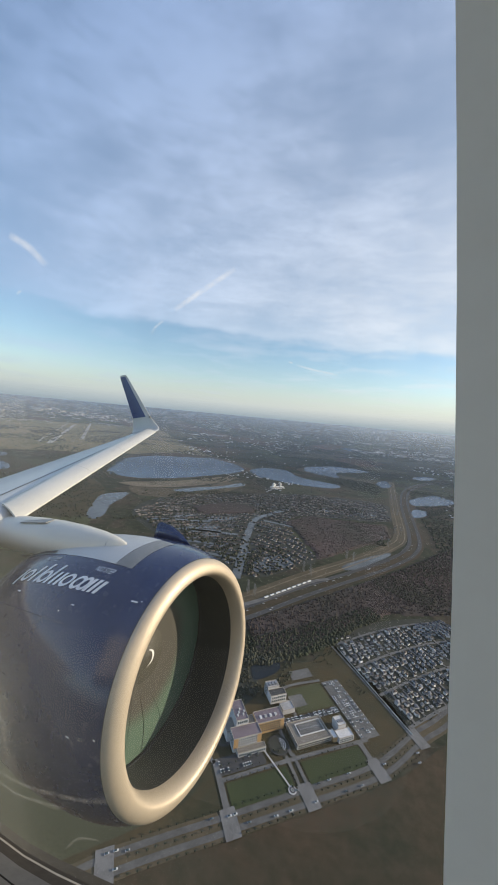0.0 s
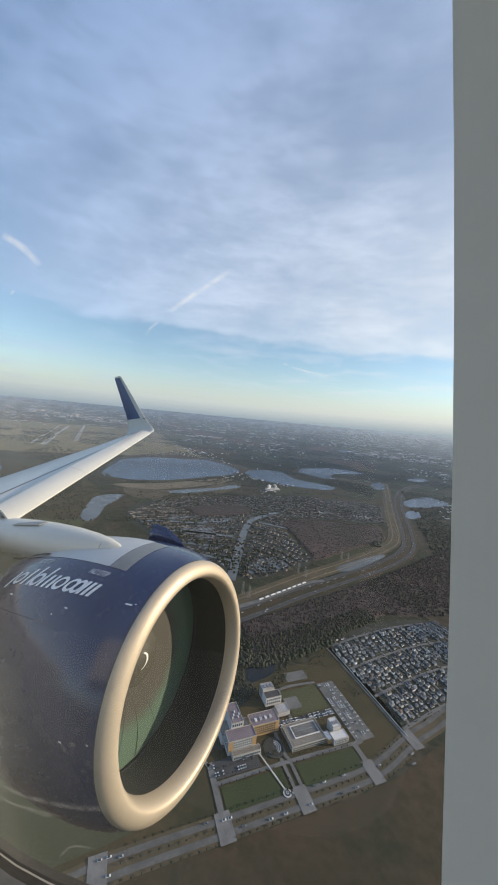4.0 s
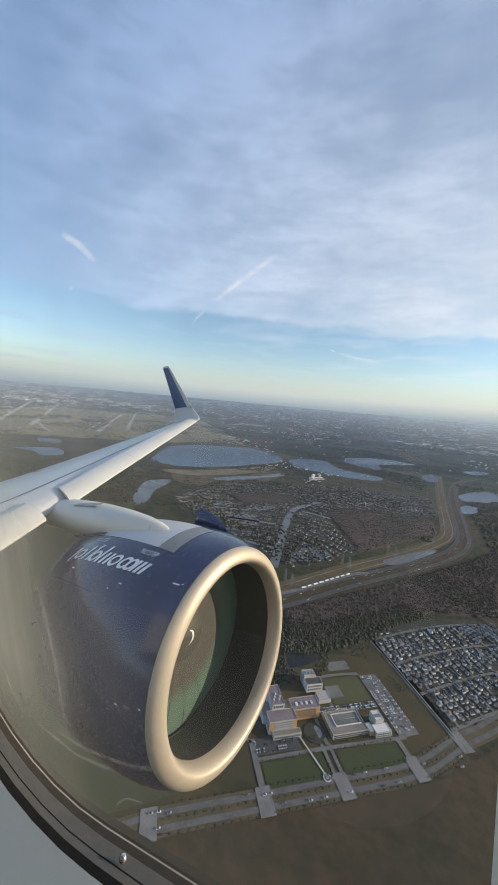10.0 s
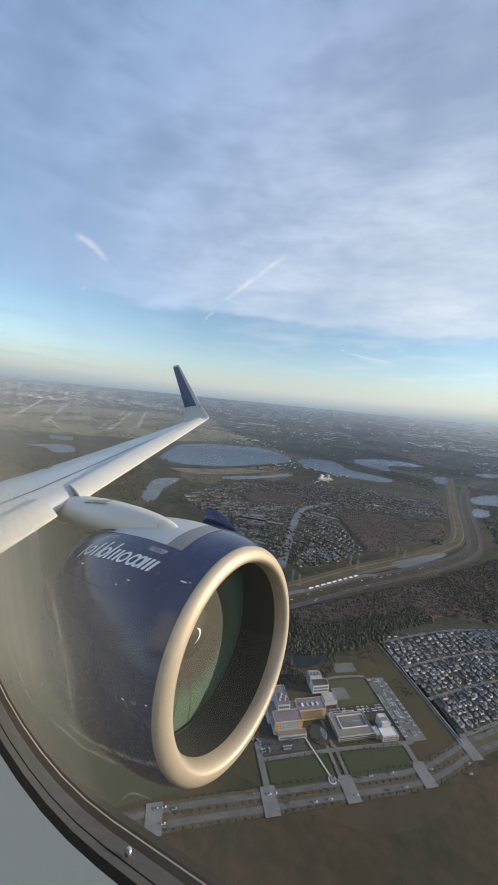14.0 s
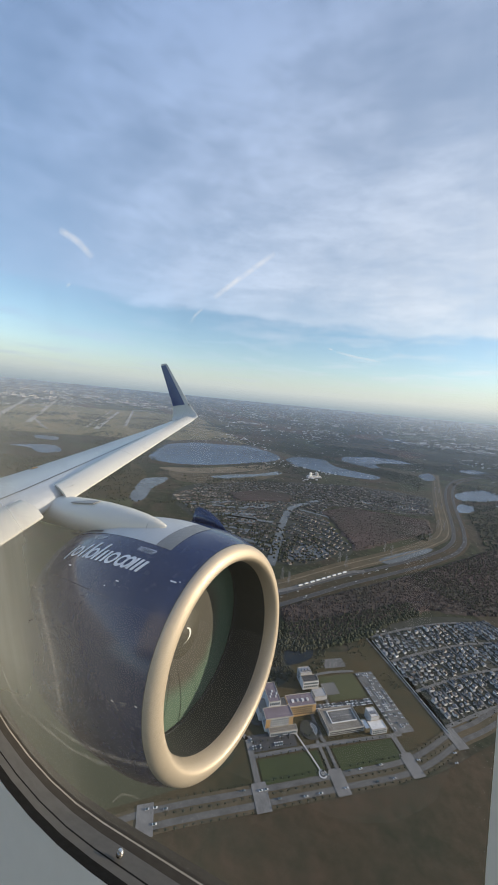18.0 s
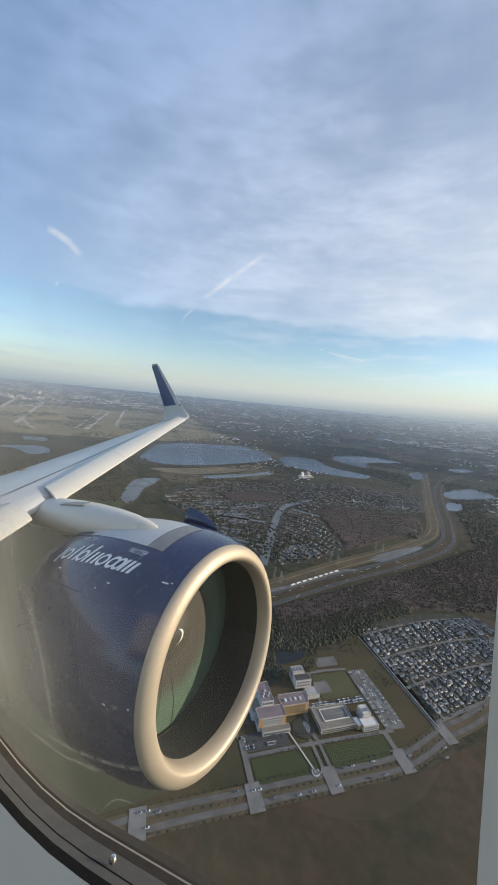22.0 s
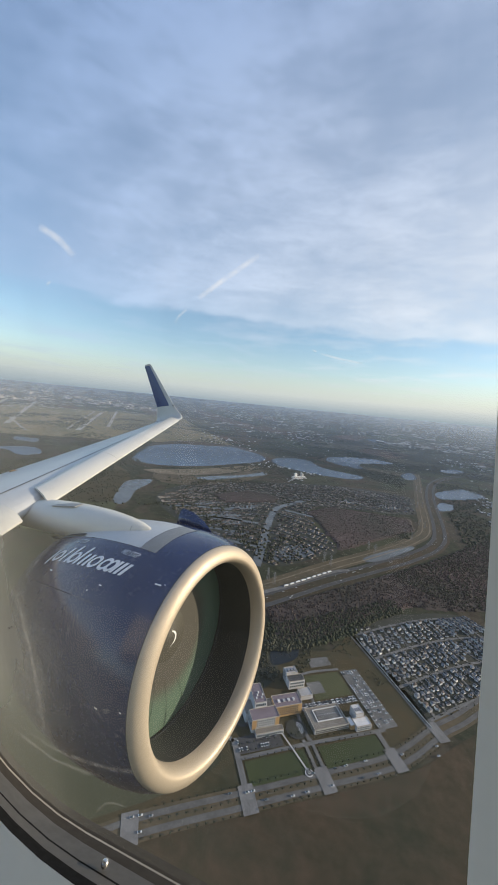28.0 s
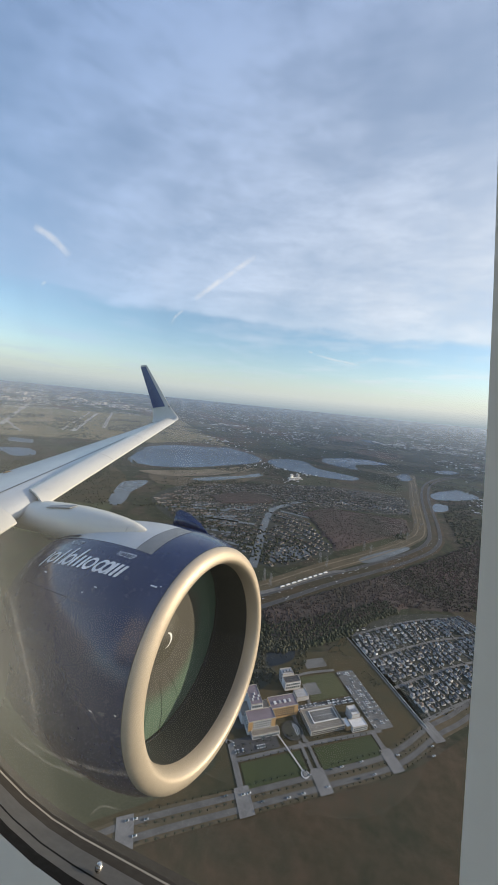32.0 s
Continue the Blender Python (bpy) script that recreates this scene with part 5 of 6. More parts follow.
def build_old_suburb():
    """Curving rows of houses between canal, ponds and corridor."""
    rng = random.Random(11)
    walls, roofs, pale = ([], []), ([], []), ([], [])
    for row in range(60):
        r = 90 + 22 * row + (7 if row % 2 else 0)
        steps = int(2.2 * r / 15)
        for k in range(steps):
            a = radians(20) + 2.2 * k / max(steps, 1)
            x, y = -351 + r * math.cos(a) * 1.05, 688 + r * math.sin(a)
            x, y = x + 30 * math.sin(y / 130), y + 18 * math.sin(x / 90)
            if not inside(x, y, SUBURB) or inside(x, y, WOOD_CURVE) or rng.random() < 0.10:
                continue
            if any(abs(math.hypot((x + 351) / 1.05, y - 688) - q) < 17 and a0 < math.atan2(y - 688, (x + 351) / 1.05) < a1 for q, a0, a1 in ((215, 1.45, 2.05), (300, 1.75, 2.25), (410, 1.70, 2.35), (520, 1.95, 2.4), (620, 1.3, 1.62), (700, 1.25, 1.45))):
                continue
            if min(math.hypot(x - p[0], y - p[1]) for p in ((-290, 793), (-307, 855), (-325, 924), (-346, 993), (-366, 1074), (-385, 1145), (-400, 1216), (-413, 1300), (-397, 1384), (-366, 1482))) < 30:
                continue
            small_house(x + rng.uniform(-2, 2), y + rng.uniform(-1.5, 1.5), a + math.pi / 2 + rng.uniform(-0.25, 0.25), rng.uniform(7, 11.5), rng.uniform(6, 8.5), rng.uniform(2.4, 3.2), rng.uniform(1.6, 2.4), *rng.choice(((walls, roofs), (walls, roofs), (walls, pale))))
    joined("old_suburb_walls", walls, TAN_WALL, "walls of many small houses in curving rows", "houses")
    joined("old_suburb_roofs", pale, ROOF, "grey shingle roofs of many small houses", "houses")
    joined("old_suburb_roofs", roofs, TILE_ROOF, "brown and grey roofs of many small houses", "houses")


def build_far_town():
    """Sheds, warehouses and homes thinly spread over the distance."""
    rng = random.Random(23)
    walls, roofs = ([], []), ([], [])
    made = 0
    while made < 4300:
        a, far = radians(rng.uniform(60, 170)), 1300 * (34 ** rng.random())
        x, y = far * math.cos(a), far * math.sin(a)
        if any(inside(x, y, p) for p in (*LAKES.values(), WOOD_ONE, WOOD_TWO, WOOD_LEFT, SUBURB)) or (-420 < x < 420 and y < 2900):
            continue
        if (x < -0.62 * y and far < 6500 and x < -1500) or (x < -560 and far < 2300):
            continue
        if noise.noise(Vector((x * 0.0011, y * 0.0011, 3.0))) < 0.10 and rng.random() < 0.96:
            continue
        big = rng.random() < (0.07 if far > 4200 else 0.006)
        wide = rng.uniform(25, 80) if big else rng.uniform(8, 15) * (1 + far / 12000)
        small_house(x, y, rng.choice((0.3, 1.87)) + rng.uniform(-0.1, 0.1), wide, wide * rng.uniform(0.4, 0.8), rng.uniform(5, 9) if big else rng.uniform(3, 5), 0.8 if big else 2.2, walls, roofs)
        made += 1
    # terminals and sheds beyond the airfield, and the business parks far out
    for cx, cy, spread, count in ((-9300, 5300, 900, 40), (-7300, 7200, 900, 36), (-10000, 8200, 1300, 30), (-2600, 5500, 300, 9), (300, 6000, 400, 12), (1000, 7300, 500, 14), (-1500, 9000, 900, 14), (-14500, 8600, 1600, 26)):
        for k in range(count):
            wide = rng.uniform(30, 120)
            small_house(cx + rng.gauss(0, spread), cy + rng.gauss(0, spread * 0.5), rng.choice((0.3, 1.87)), wide, wide * rng.uniform(0.3, 0.7), rng.uniform(7, 16), 0.8, walls, roofs)
    joined("far_town_walls", walls, TAN_WALL, "pale walls of distant sheds and houses", "buildings")
    joined("far_town_roofs", roofs, FLAT_ROOF, "pale roofs of distant sheds and houses", "buildings")


def clump(out, x, y, r, tall, rng, base=None):
    """A tree crown as a lumpy low dome."""
    p = base or ground(x, y, 0.2)
    n = len(out[0])
    for k, (rr, h) in enumerate(((1.0, 0.12), (0.92, 0.55), (0.5, 0.88))):
        for j in range(6):
            a = math.pi / 3 * (j + 0.5 * k) + rng.uniform(-0.3, 0.3)
            q = r * rr * rng.uniform(0.72, 1.2)
            out[0].append((p.x + q * math.cos(a), p.y + q * math.sin(a), p.z + tall * h * rng.uniform(0.8, 1.15)))
    out[0].append((p.x + rng.uniform(-0.2, 0.2) * r, p.y, p.z + tall * rng.uniform(0.95, 1.2)))
    for k in range(2):
        for j in range(6):
            a, b = n + 6 * k + j, n + 6 * k + (j + 1) % 6
            out[1].extend([(a, b, b + 6), (a, b + 6, a + 6)])
    out[1].extend((n + 12 + j, n + 12 + (j + 1) % 6, n + 18) for j in range(6))


def wood(poly, spacing, size, tall, mat, label, seed, keep=1.0):
    rng, out = random.Random(seed), ([], [])
    xs, ys = [p[0] for p in poly], [p[1] for p in poly]
    x = min(xs)
    while x < max(xs):
        y = min(ys)
        while y < max(ys):
            px_, py_ = x + rng.uniform(-0.5, 0.5) * spacing, y + rng.uniform(-0.5, 0.5) * spacing
            if inside(px_, py_, poly) and rng.random() < keep:
                s = rng.uniform(0.7, 1.3)
                clump(out, px_, py_, size * s, tall * s * rng.uniform(0.8, 1.2), rng)
            y += spacing
        x += spacing
    joined("woodland", out, mat, label, "woods", True)


def canopy(poly, step, tall, mat, label, seed):
    """A closed wood seen from high above: one rolling sheet of crowns that drops to the ground at its edge."""
    rng = random.Random(seed)
    x0, y0 = min(p[0] for p in poly) - step, min(p[1] for p in poly) - step
    cols, rows = int((max(p[0] for p in poly) - x0) / step) + 3, int((max(p[1] for p in poly) - y0) / step) + 3
    index, verts, faces, within = {}, [], [], {}

    def spot(i, j):
        if (i, j) not in within:
            x, y = x0 + i * step, y0 + j * step
            edge = 14 * noise.noise(Vector((x * 0.03, y * 0.03, 5.0)))
            within[i, j] = inside(x + edge, y + edge, poly)
        return within[i, j]

    def vertex(i, j):
        if (i, j) not in index:
            x, y = x0 + (i + rng.uniform(-0.35, 0.35)) * step, y0 + (j + rng.uniform(-0.35, 0.35)) * step
            h = 0.3
            if spot(i, j):
                h = tall * (0.8 + 0.05 * noise.noise(Vector((x * 0.035, y * 0.035, 1.0)))) + 0.45 * noise.noise(Vector((x * 0.16, y * 0.16, 2.0))) + rng.uniform(-0.75, 0.75)
            index[i, j] = len(verts)
            verts.append(ground(x, y, h))
        return index[i, j]

    for i in range(cols):
        for j in range(rows):
            four = ((i, j), (i + 1, j), (i + 1, j + 1), (i, j + 1))
            if any(spot(*q) for q in four):
                faces.append(tuple(vertex(*q) for q in four))
    joined("woodland", (verts, faces), mat, label, "woods", True)


def build_woods():
    canopy(WOOD_TWO, 6.0, 4.0, BARE, "reddish-brown bare cypress wood beside the highway", 1)
    band = [campus_xy(u, v) for u, v in ((60, 205), (120, 190), (190, 195), (262, 208), (330, 238), (420, 258), (420, 275), (330, 262), (250, 240), (150, 222), (70, 232))]
    wood(band, 4.2, 3.6, 4.6, TREES, "dark green edge of the wood by the meadow", 2)
    wood(WOOD_TWO, 4.2, 2.7, 4.3, BARE, "bare reddish-brown cypress crowns", 12, 0.85)
    wood(WOOD_ONE, 6.0, 3.7, 3.6, BARE, "bare brown crowns behind the suburb", 13, 0.8)
    east = ((40, 968), (131, 1104), (230, 1267), (360, 1483), (454, 1300), (316, 952), (200, 880), (120, 900))
    wood(east, 7.0, 2.9, 5.4, TREES, "dark green trees among the bare wood", 14, 0.55)
    canopy(WOOD_ONE, 8.0, 4.0, BARE, "dark reddish-brown wood behind the suburb", 3)
    canopy(WOOD_CURVE, 5.5, 5.0, BARE, "brown wooded hollow among the houses", 4)
    patch("marsh", WOOD_LEFT, MEADOW, 0.25, "olive brown wet meadow beyond the wing", "marsh")
    wood(WOOD_LEFT, 11.0, 4.0, 4.0, TREES, "thin scrub trees beyond the wing", 5, 0.22)
    rng, out = random.Random(8), ([], [])
    made = 0
    while made < 13000:
        a, far = radians(rng.uniform(62, 165)), 620 * (9 ** rng.random())
        x, y = far * math.cos(a), far * math.sin(a)
        if any(inside(x, y, p) for p in LAKES.values()):
            continue
        n = noise.noise(Vector((x * 0.0022, y * 0.0022, 0.0)))
        if n < 0.06 and rng.random() < 0.93:
            continue
        if (far < 1300 and not inside(x, y, SUBURB)) or inside(x, y, WOOD_ONE) or (95 < x < 270 and 1250 < y < 3000):
            continue
        if inside(x, y, SUBURB) and rng.random() < 0.5:
            continue
        s = 0.8 + far / 2400
        clump(out, x, y, rng.uniform(1.8, 4.2) * s, rng.uniform(3, 5.5) * (0.8 + far / 5000), rng)
        made += 1
    joined("scattered_trees", out, TREES, "scattered dark trees between fields and houses", "trees", True)


def build_shrubs():
    """Garden trees of the new suburb, bushes round the dark pond and in the meadow."""
    rng, out = random.Random(31), ([], [])
    for k in range(900):
        x, y = campus_xy(rng.uniform(268, 545), rng.uniform(38, 228))
        clump(out, x, y, rng.uniform(0.6, 1.5), rng.uniform(1.0, 2.4), rng)
    for k in range(320):
        a, r = rng.uniform(0, 2 * math.pi), rng.uniform(1.05, 1.7)
        clump(out, -126 + 27 * r * math.cos(a), 536 + 42 * r * math.sin(a), rng.uniform(0.9, 2.2), rng.uniform(1.0, 3.0), rng)
    made = 0
    while made < 420:
        u, v = rng.uniform(-20, 262), rng.uniform(100, 215)
        if noise.noise(Vector((u * 0.03, v * 0.03, 4.0))) < 0.12 or (95 < u < 225 and v < 172):
            continue
        clump(out, *campus_xy(u, v), rng.uniform(0.6, 1.6), rng.uniform(0.6, 1.8), rng)
        made += 1
    joined("shrubs", out, TREES, "dark garden trees and low bushes", "shrubs", True)


def build_campus_grove():
    """Dark trees and gardens round the pond and behind the hospital."""
    grove = [campus_xy(u, v) for u, v in ((-36, 128), (-10, 108), (22, 118), (58, 124), (92, 146), (96, 172), (84, 205), (40, 236), (-16, 228), (-44, 180))]
    patch("garden", grove, GARDEN, 0.55, "dark wooded garden round the pond", "garden")
    rng, out, made = random.Random(41), ([], []), 0
    while made < 900:
        u, v = rng.uniform(-44, 98), rng.uniform(106, 238)
        x, y = campus_xy(u, v)
        if not inside(x, y, grove) or math.hypot((x + 126) / 27, (y - 536) / 42) < 1.02 or noise.noise(Vector((u * 0.05, v * 0.05, 2.0))) < -0.25 or (34 < u < 52 and v < 148):
            continue
        clump(out, x, y, rng.uniform(1.2, 2.6), rng.uniform(1.6, 4.2), rng)
        made += 1
    joined("garden_trees", out, TREES, "dark green garden trees round the pond", "trees", True)
    strip = [campus_xy(u, v) for u, v in ((70, 228), (150, 218), (250, 238), (330, 260), (420, 274), (420, 296), (320, 284), (230, 268), (150, 262), (60, 262))]
    wood(strip, 4.0, 2.9, 5.2, TREES, "dark evergreen fringe of the bare wood", 15, 0.8)


def make_tree(label):
    rng = random.Random(5)
    tree = thing("tree", label, "tree", group="street trees")
    bm = bmesh.new()
    bmesh.ops.create_cone(bm, segments=6, radius1=0.22, radius2=0.10, depth=2.6, matrix=Matrix.Translation((0, 0, 1.3)))
    for k in range(3):
        bmesh.ops.create_cone(bm, segments=5, radius1=0.09, radius2=0.03, depth=1.8, matrix=pose(0, 0, 2.6, 0, 0, 120 * k) @ pose(0, 0, 0, 35) @ Matrix.Translation((0, 0, 0.8)))
    part("trunk", bm, BARK, tree)
    out = ([], [])
    for k in range(9):
        a = 2.4 * k
        q = 1.3 * math.sqrt(k / 9)
        clump(out, 0, 0, rng.uniform(0.8, 1.2), rng.uniform(1.3, 2.0), rng, Vector((q * math.cos(a), q * math.sin(a), 2.2 + rng.uniform(0, 1.4))))
    pieces("crown", out[0], out[1], TREES, tree)
    return tree


def build_street_trees():
    tree = make_tree("small round dark green street tree")
    rng, first = random.Random(17), True
    spots = []
    for k in range(46):
        u = -110 + 8.4 * k
        if all(abs(u - c) > 11 for c in (3, 92, 187, 268, -112)):
            v = 0 if u < 190 else (u - 190) * 0.24
            spots += [(u, v - 12.2), (u, v), (u + 4, v + 12.2)]
    spots += [(8 + 9 * (k % 6), 46 + 8 * (k // 6)) for k in range(12)]
    spots += [(84, 12 + 5 * k) for k in range(5)] + [(99, 12 + 5 * k) for k in range(5)]
    spots += [(104 + 9 * k, 36.4) for k in range(9)] + [(10 + 9 * k, 37.2) for k in range(8)]
    spots += [(104 + 8 * k, 44.5) for k in range(6)] + [(70 + 5 * k, 52 + 3 * (k % 2)) for k in range(4)]
    for u, v in spots:
        place = on_campus(u + rng.uniform(-0.7, 0.7), v + rng.uniform(-0.5, 0.5), 0.7, rng.uniform(0, 360)) @ Matrix.Scale(rng.uniform(0.6, 0.9), 4)
        if first:
            tree.matrix_basis, first = place, False
        else:
            copy_thing(tree, place)


def make_car(label, mat):
    car = thing("car", label, "car", group="cars")
    bm = bmesh.new()
    box(bm, (-2.2, -0.9, 0.3), (2.2, 0.9, 0.95), 0.15)
    part("body", bm, mat, car)
    v, f = loft([[Vector(p) for p in ((-1.5, -0.85, 0.94), (1.0, -0.85, 0.94), (1.0, 0.85, 0.94), (-1.5, 0.85, 0.94))], [Vector(p) for p in ((-1.1, -0.7, 1.5), (0.4, -0.7, 1.5), (0.4, 0.7, 1.5), (-1.1, 0.7, 1.5))]], caps=True)
    pieces("cabin", v, f, WINDOW_GLASS, car)
    return car


def build_cars():
    kinds = [make_car("small white car with dark windows", WHITE_PAINT), make_car("small grey car with dark windows", CAR_PAINT)]
    rng, used = random.Random(31), set()

    def put(place):
        n = rng.randrange(2)
        if n in used:
            copy_thing(kinds[n], place)
        else:
            kinds[n].matrix_basis = place
            used.add(n)

    for u in (195, 204, 209, 218):
        for k in range(30):
            if rng.random() < 0.55:
                put(on_campus(u, 42 + 3.1 * k, 0.8, rng.choice((0, 180))))
    for k in range(34):
        if rng.random() < 0.7:
            put(on_campus(102 + 2.6 * k, 84.5, 0.8, 90))
        if rng.random() < 0.5:
            put(on_campus(102 + 2.6 * k, 89, 0.8, 90))
    for k in range(18):
        for v in (49, 58):
            if rng.random() < 0.4:
                put(on_campus(7 + 3 * k, v, 0.9, 90))
    for k in range(20):
        put(on_campus(rng.uniform(-120, 260), rng.choice((-7.6, -5.2, 5.2, 7.8)), 1.1, rng.uniform(-3, 3)))
    line = smooth_line([(-345, 448, 0), (-203, 667, 0), (-101, 832, 0), (17, 1004, 0), (101, 1135, 0), (176, 1293, 0), (208, 1504, 0), (224, 2179, 0)], 20)
    for k in range(64):
        j = rng.randrange(len(line) - 1)
        d = (line[j + 1] - line[j]).normalized()
        p = line[j].lerp(line[j + 1], rng.random()) + Vector((-d.y, d.x, 0)) * rng.choice((-13, -9.5, 9.5, 13))
        put(Matrix.Translation(ground(p.x, p.y, 1.1)) @ pose(0, 0, 0, 0, 0, math.degrees(math.atan2(d.y, d.x))))


def block(parent, name, u0, u1, v0, v1, z0, z1, mat, roof, label=""):
    """One volume of a building with a parapet and a sunk roof."""
    body = part(name, box(bmesh.new(), (u0, v0, z0), (u1, v1, z1)), mat, parent, label)
    part("roof", box(bmesh.new(), (u0 + 0.5, v0 + 0.5, z1), (u1 - 0.5, v1 - 0.5, z1 + 0.12)), roof, body)
    for a in ((u0, u1, v0, v0 + 0.45), (u0, u1, v1 - 0.45, v1), (u0, u0 + 0.45, v0 + 0.45, v1 - 0.45), (u1 - 0.45, u1, v0 + 0.45, v1 - 0.45)):
        part("parapet", box(bmesh.new(), (a[0], a[2], z1), (a[1], a[3], z1 + 0.8)), CREAM_WALL, body)
    return body


def window_grid(parent, axis, at, a0, a1, z0, z1, across, storeys, mat=None, gap=0.35):
    """Windows set in one face: axis "v" for a face across the boulevard, "u" for a face along it."""
    wide, tall = (a1 - a0) / across, (z1 - z0) / storeys
    for i in range(across):
        for j in range(storeys):
            lo, hi = a0 + wide * (i + gap / 2), a0 + wide * (i + 1 - gap / 2)
            b, t = z0 + tall * (j + 0.28), z0 + tall * (j + 0.85)
            if axis == "v":
                bm = box(bmesh.new(), (lo, at - 0.08, b), (hi, at + 0.08, t))
            else:
                bm = box(bmesh.new(), (at - 0.08, lo, b), (at + 0.08, hi, t))
            part("window", bm, mat or WINDOW_GLASS, parent)


def build_campus():
    here = on_campus(0, 0, 0.0) @ Matrix.Scale(CAMPUS_SCALE, 4)
    main = thing("hospital_building", "stepped hospital block with orange and white walls and mauve roofs", "building", here)
    a = block(main, "front_block", 26, 62, 66, 82, 0, 17, FLAT_ROOF, MAUVE_ROOF, "pale front block")
    part("orange_panel", box(bmesh.new(), (26.0, 65.88, 5), (32, 66.0, 17)), ORANGE, a)
    part("orange_panel", box(bmesh.new(), (56.5, 65.88, 5), (62.0, 66.0, 17)), ORANGE, a)
    window_grid(a, "v", 65.95, 32, 56.5, 4.5, 16.5, 10, 4)
    window_grid(a, "u", 26.0, 67, 81, 4.5, 16.5, 5, 4)
    b = block(main, "tower_block", 34, 50, 82, 112, 0, 24, FLAT_ROOF, MAUVE_ROOF, "white tower block")
    window_grid(b, "u", 50.0, 103, 111, 8, 23, 3, 5)
    window_grid(b, "v", 81.95, 35, 49, 18, 23.5, 5, 1)
    c = block(main, "orange_wing", 62, 100, 80, 98, 0, 15, ORANGE, MAUVE_ROOF, "orange side wing")
    window_grid(c, "v", 79.95, 63, 95, 2.5, 14, 12, 4)
    window_grid(c, "u", 100.0, 82, 97, 2.5, 14, 5, 4)
    d = block(main, "entrance_block", 30, 66, 58.5, 65.9, 0, 5.5, FLAT_ROOF, TAN_ROOF, "low entrance block")
    window_grid(d, "v", 58.45, 31, 65, 0.8, 5, 14, 1)
    block(main, "link_block", 50, 62, 82, 98, 0, 12, TAN_ROOF, TAN_ROOF)
    block(main, "back_block", 22, 34, 80, 100, 0, 13, FLAT_ROOF, TAN_ROOF)
    for k in range(5):
        part("roof_unit", box(bmesh.new(), (37 + 2.4 * k, 88 + 4 * (k % 3), 24.1), (38.6 + 2.4 * k, 90.5 + 4 * (k % 3), 25.6)), FLAT_ROOF, main)
    for k in range(4):
        part("roof_unit", box(bmesh.new(), (68 + 7 * k, 86, 15.1), (71 + 7 * k, 90, 16.6)), FLAT_ROOF, main)
    store = thing("plant_building", "white service building with a dark roof", "building", here)
    e = block(store, "main_block", 98, 122, 118, 130, 0, 12, FLAT_ROOF, ASPHALT)
    window_grid(e, "v", 117.95, 99, 121, 2, 11, 7, 2)
    f = block(store, "high_block", 98, 116, 130, 142, 0, 15, FLAT_ROOF, FLAT_ROOF)
    window_grid(f, "u", 98.0, 131, 141, 2, 14, 4, 3)
    for k in range(3):
        part("cooling_unit", box(bmesh.new(), (101 + 5 * k, 133, 15.1), (104 + 5 * k, 138, 17.5), 0.2), STEEL, store)
    shed = thing("service_building", "low pale building with a curved drive", "building", here)
    block(shed, "main_block", 108, 126, 98, 112, 0, 6, FLAT_ROOF, FLAT_ROOF)
    hall = thing("garage_building", "flat tan parking garage with a roof well", "building", here)
    g = block(hall, "main_block", 104, 153, 49, 80, 0, 6, WHITE_WALL, TAN_ROOF, "tan concrete garage")
    part("sunk_deck", box(bmesh.new(), (116, 60, 6.15), (146, 74, 6.5)), CONCRETE, g)
    for k in range(12):
        part("roof_rib", box(bmesh.new(), (117 + 2.4 * k, 66.5, 6.55), (117.5 + 2.4 * k, 67.6, 7.1)), FLAT_ROOF, g)
    for u0, u1, v0, v1 in ((113, 149, 58.6, 59.4), (113, 149, 75, 75.8), (113, 113.8, 59.4, 75), (148.2, 149, 59.4, 75)):
        part("deck_wall", box(bmesh.new(), (u0, v0, 6.15), (u1, v1, 7.3)), FLAT_ROOF, g)
    window_grid(g, "v", 48.95, 105, 152, 0.5, 5.6, 16, 2, LINER, 0.2)
    window_grid(g, "u", 104.0, 50, 79, 0.5, 5.6, 9, 2, LINER, 0.2)
    clinic = thing("clinic_building", "white clinic with stepped roofs and an orange corner", "building", here)
    h = block(clinic, "front_block", 160, 182, 42, 54, 0, 7, FLAT_ROOF, FLAT_ROOF)
    window_grid(h, "v", 41.95, 161, 181, 1, 6.5, 8, 2)
    block(clinic, "tower_block", 166, 178, 54, 68, 0, 12, FLAT_ROOF, FLAT_ROOF)
    block(clinic, "lobby_block", 153.5, 160, 46, 58, 0, 6, ORANGE, FLAT_ROOF, "orange corner block")
    for k in range(3):
        part("roof_unit", box(bmesh.new(), (168 + 3 * k, 58, 12.1), (170 + 3 * k, 62, 13.6)), STEEL, clinic)
    # two round garden tanks and a mast
    for u, v in ((40, 142), (46, 128)):
        tank = thing("water_tank", "round pale water tank in the garden", "tank", on_campus(u, v, 0.4), group="tanks")
        bm = bmesh.new()
        bmesh.ops.create_cone(bm, cap_ends=True, segments=24, radius1=3.2, radius2=3.2, depth=3.0, matrix=Matrix.Translation((0, 0, 1.5)))
        part("shell", bm, CONCRETE, tank)
        bm = bmesh.new()
        bmesh.ops.create_cone(bm, cap_ends=True, segments=24, radius1=3.3, radius2=0.2, depth=0.9, matrix=Matrix.Translation((0, 0, 3.46)))
        part("lid", bm, FLAT_ROOF, tank)


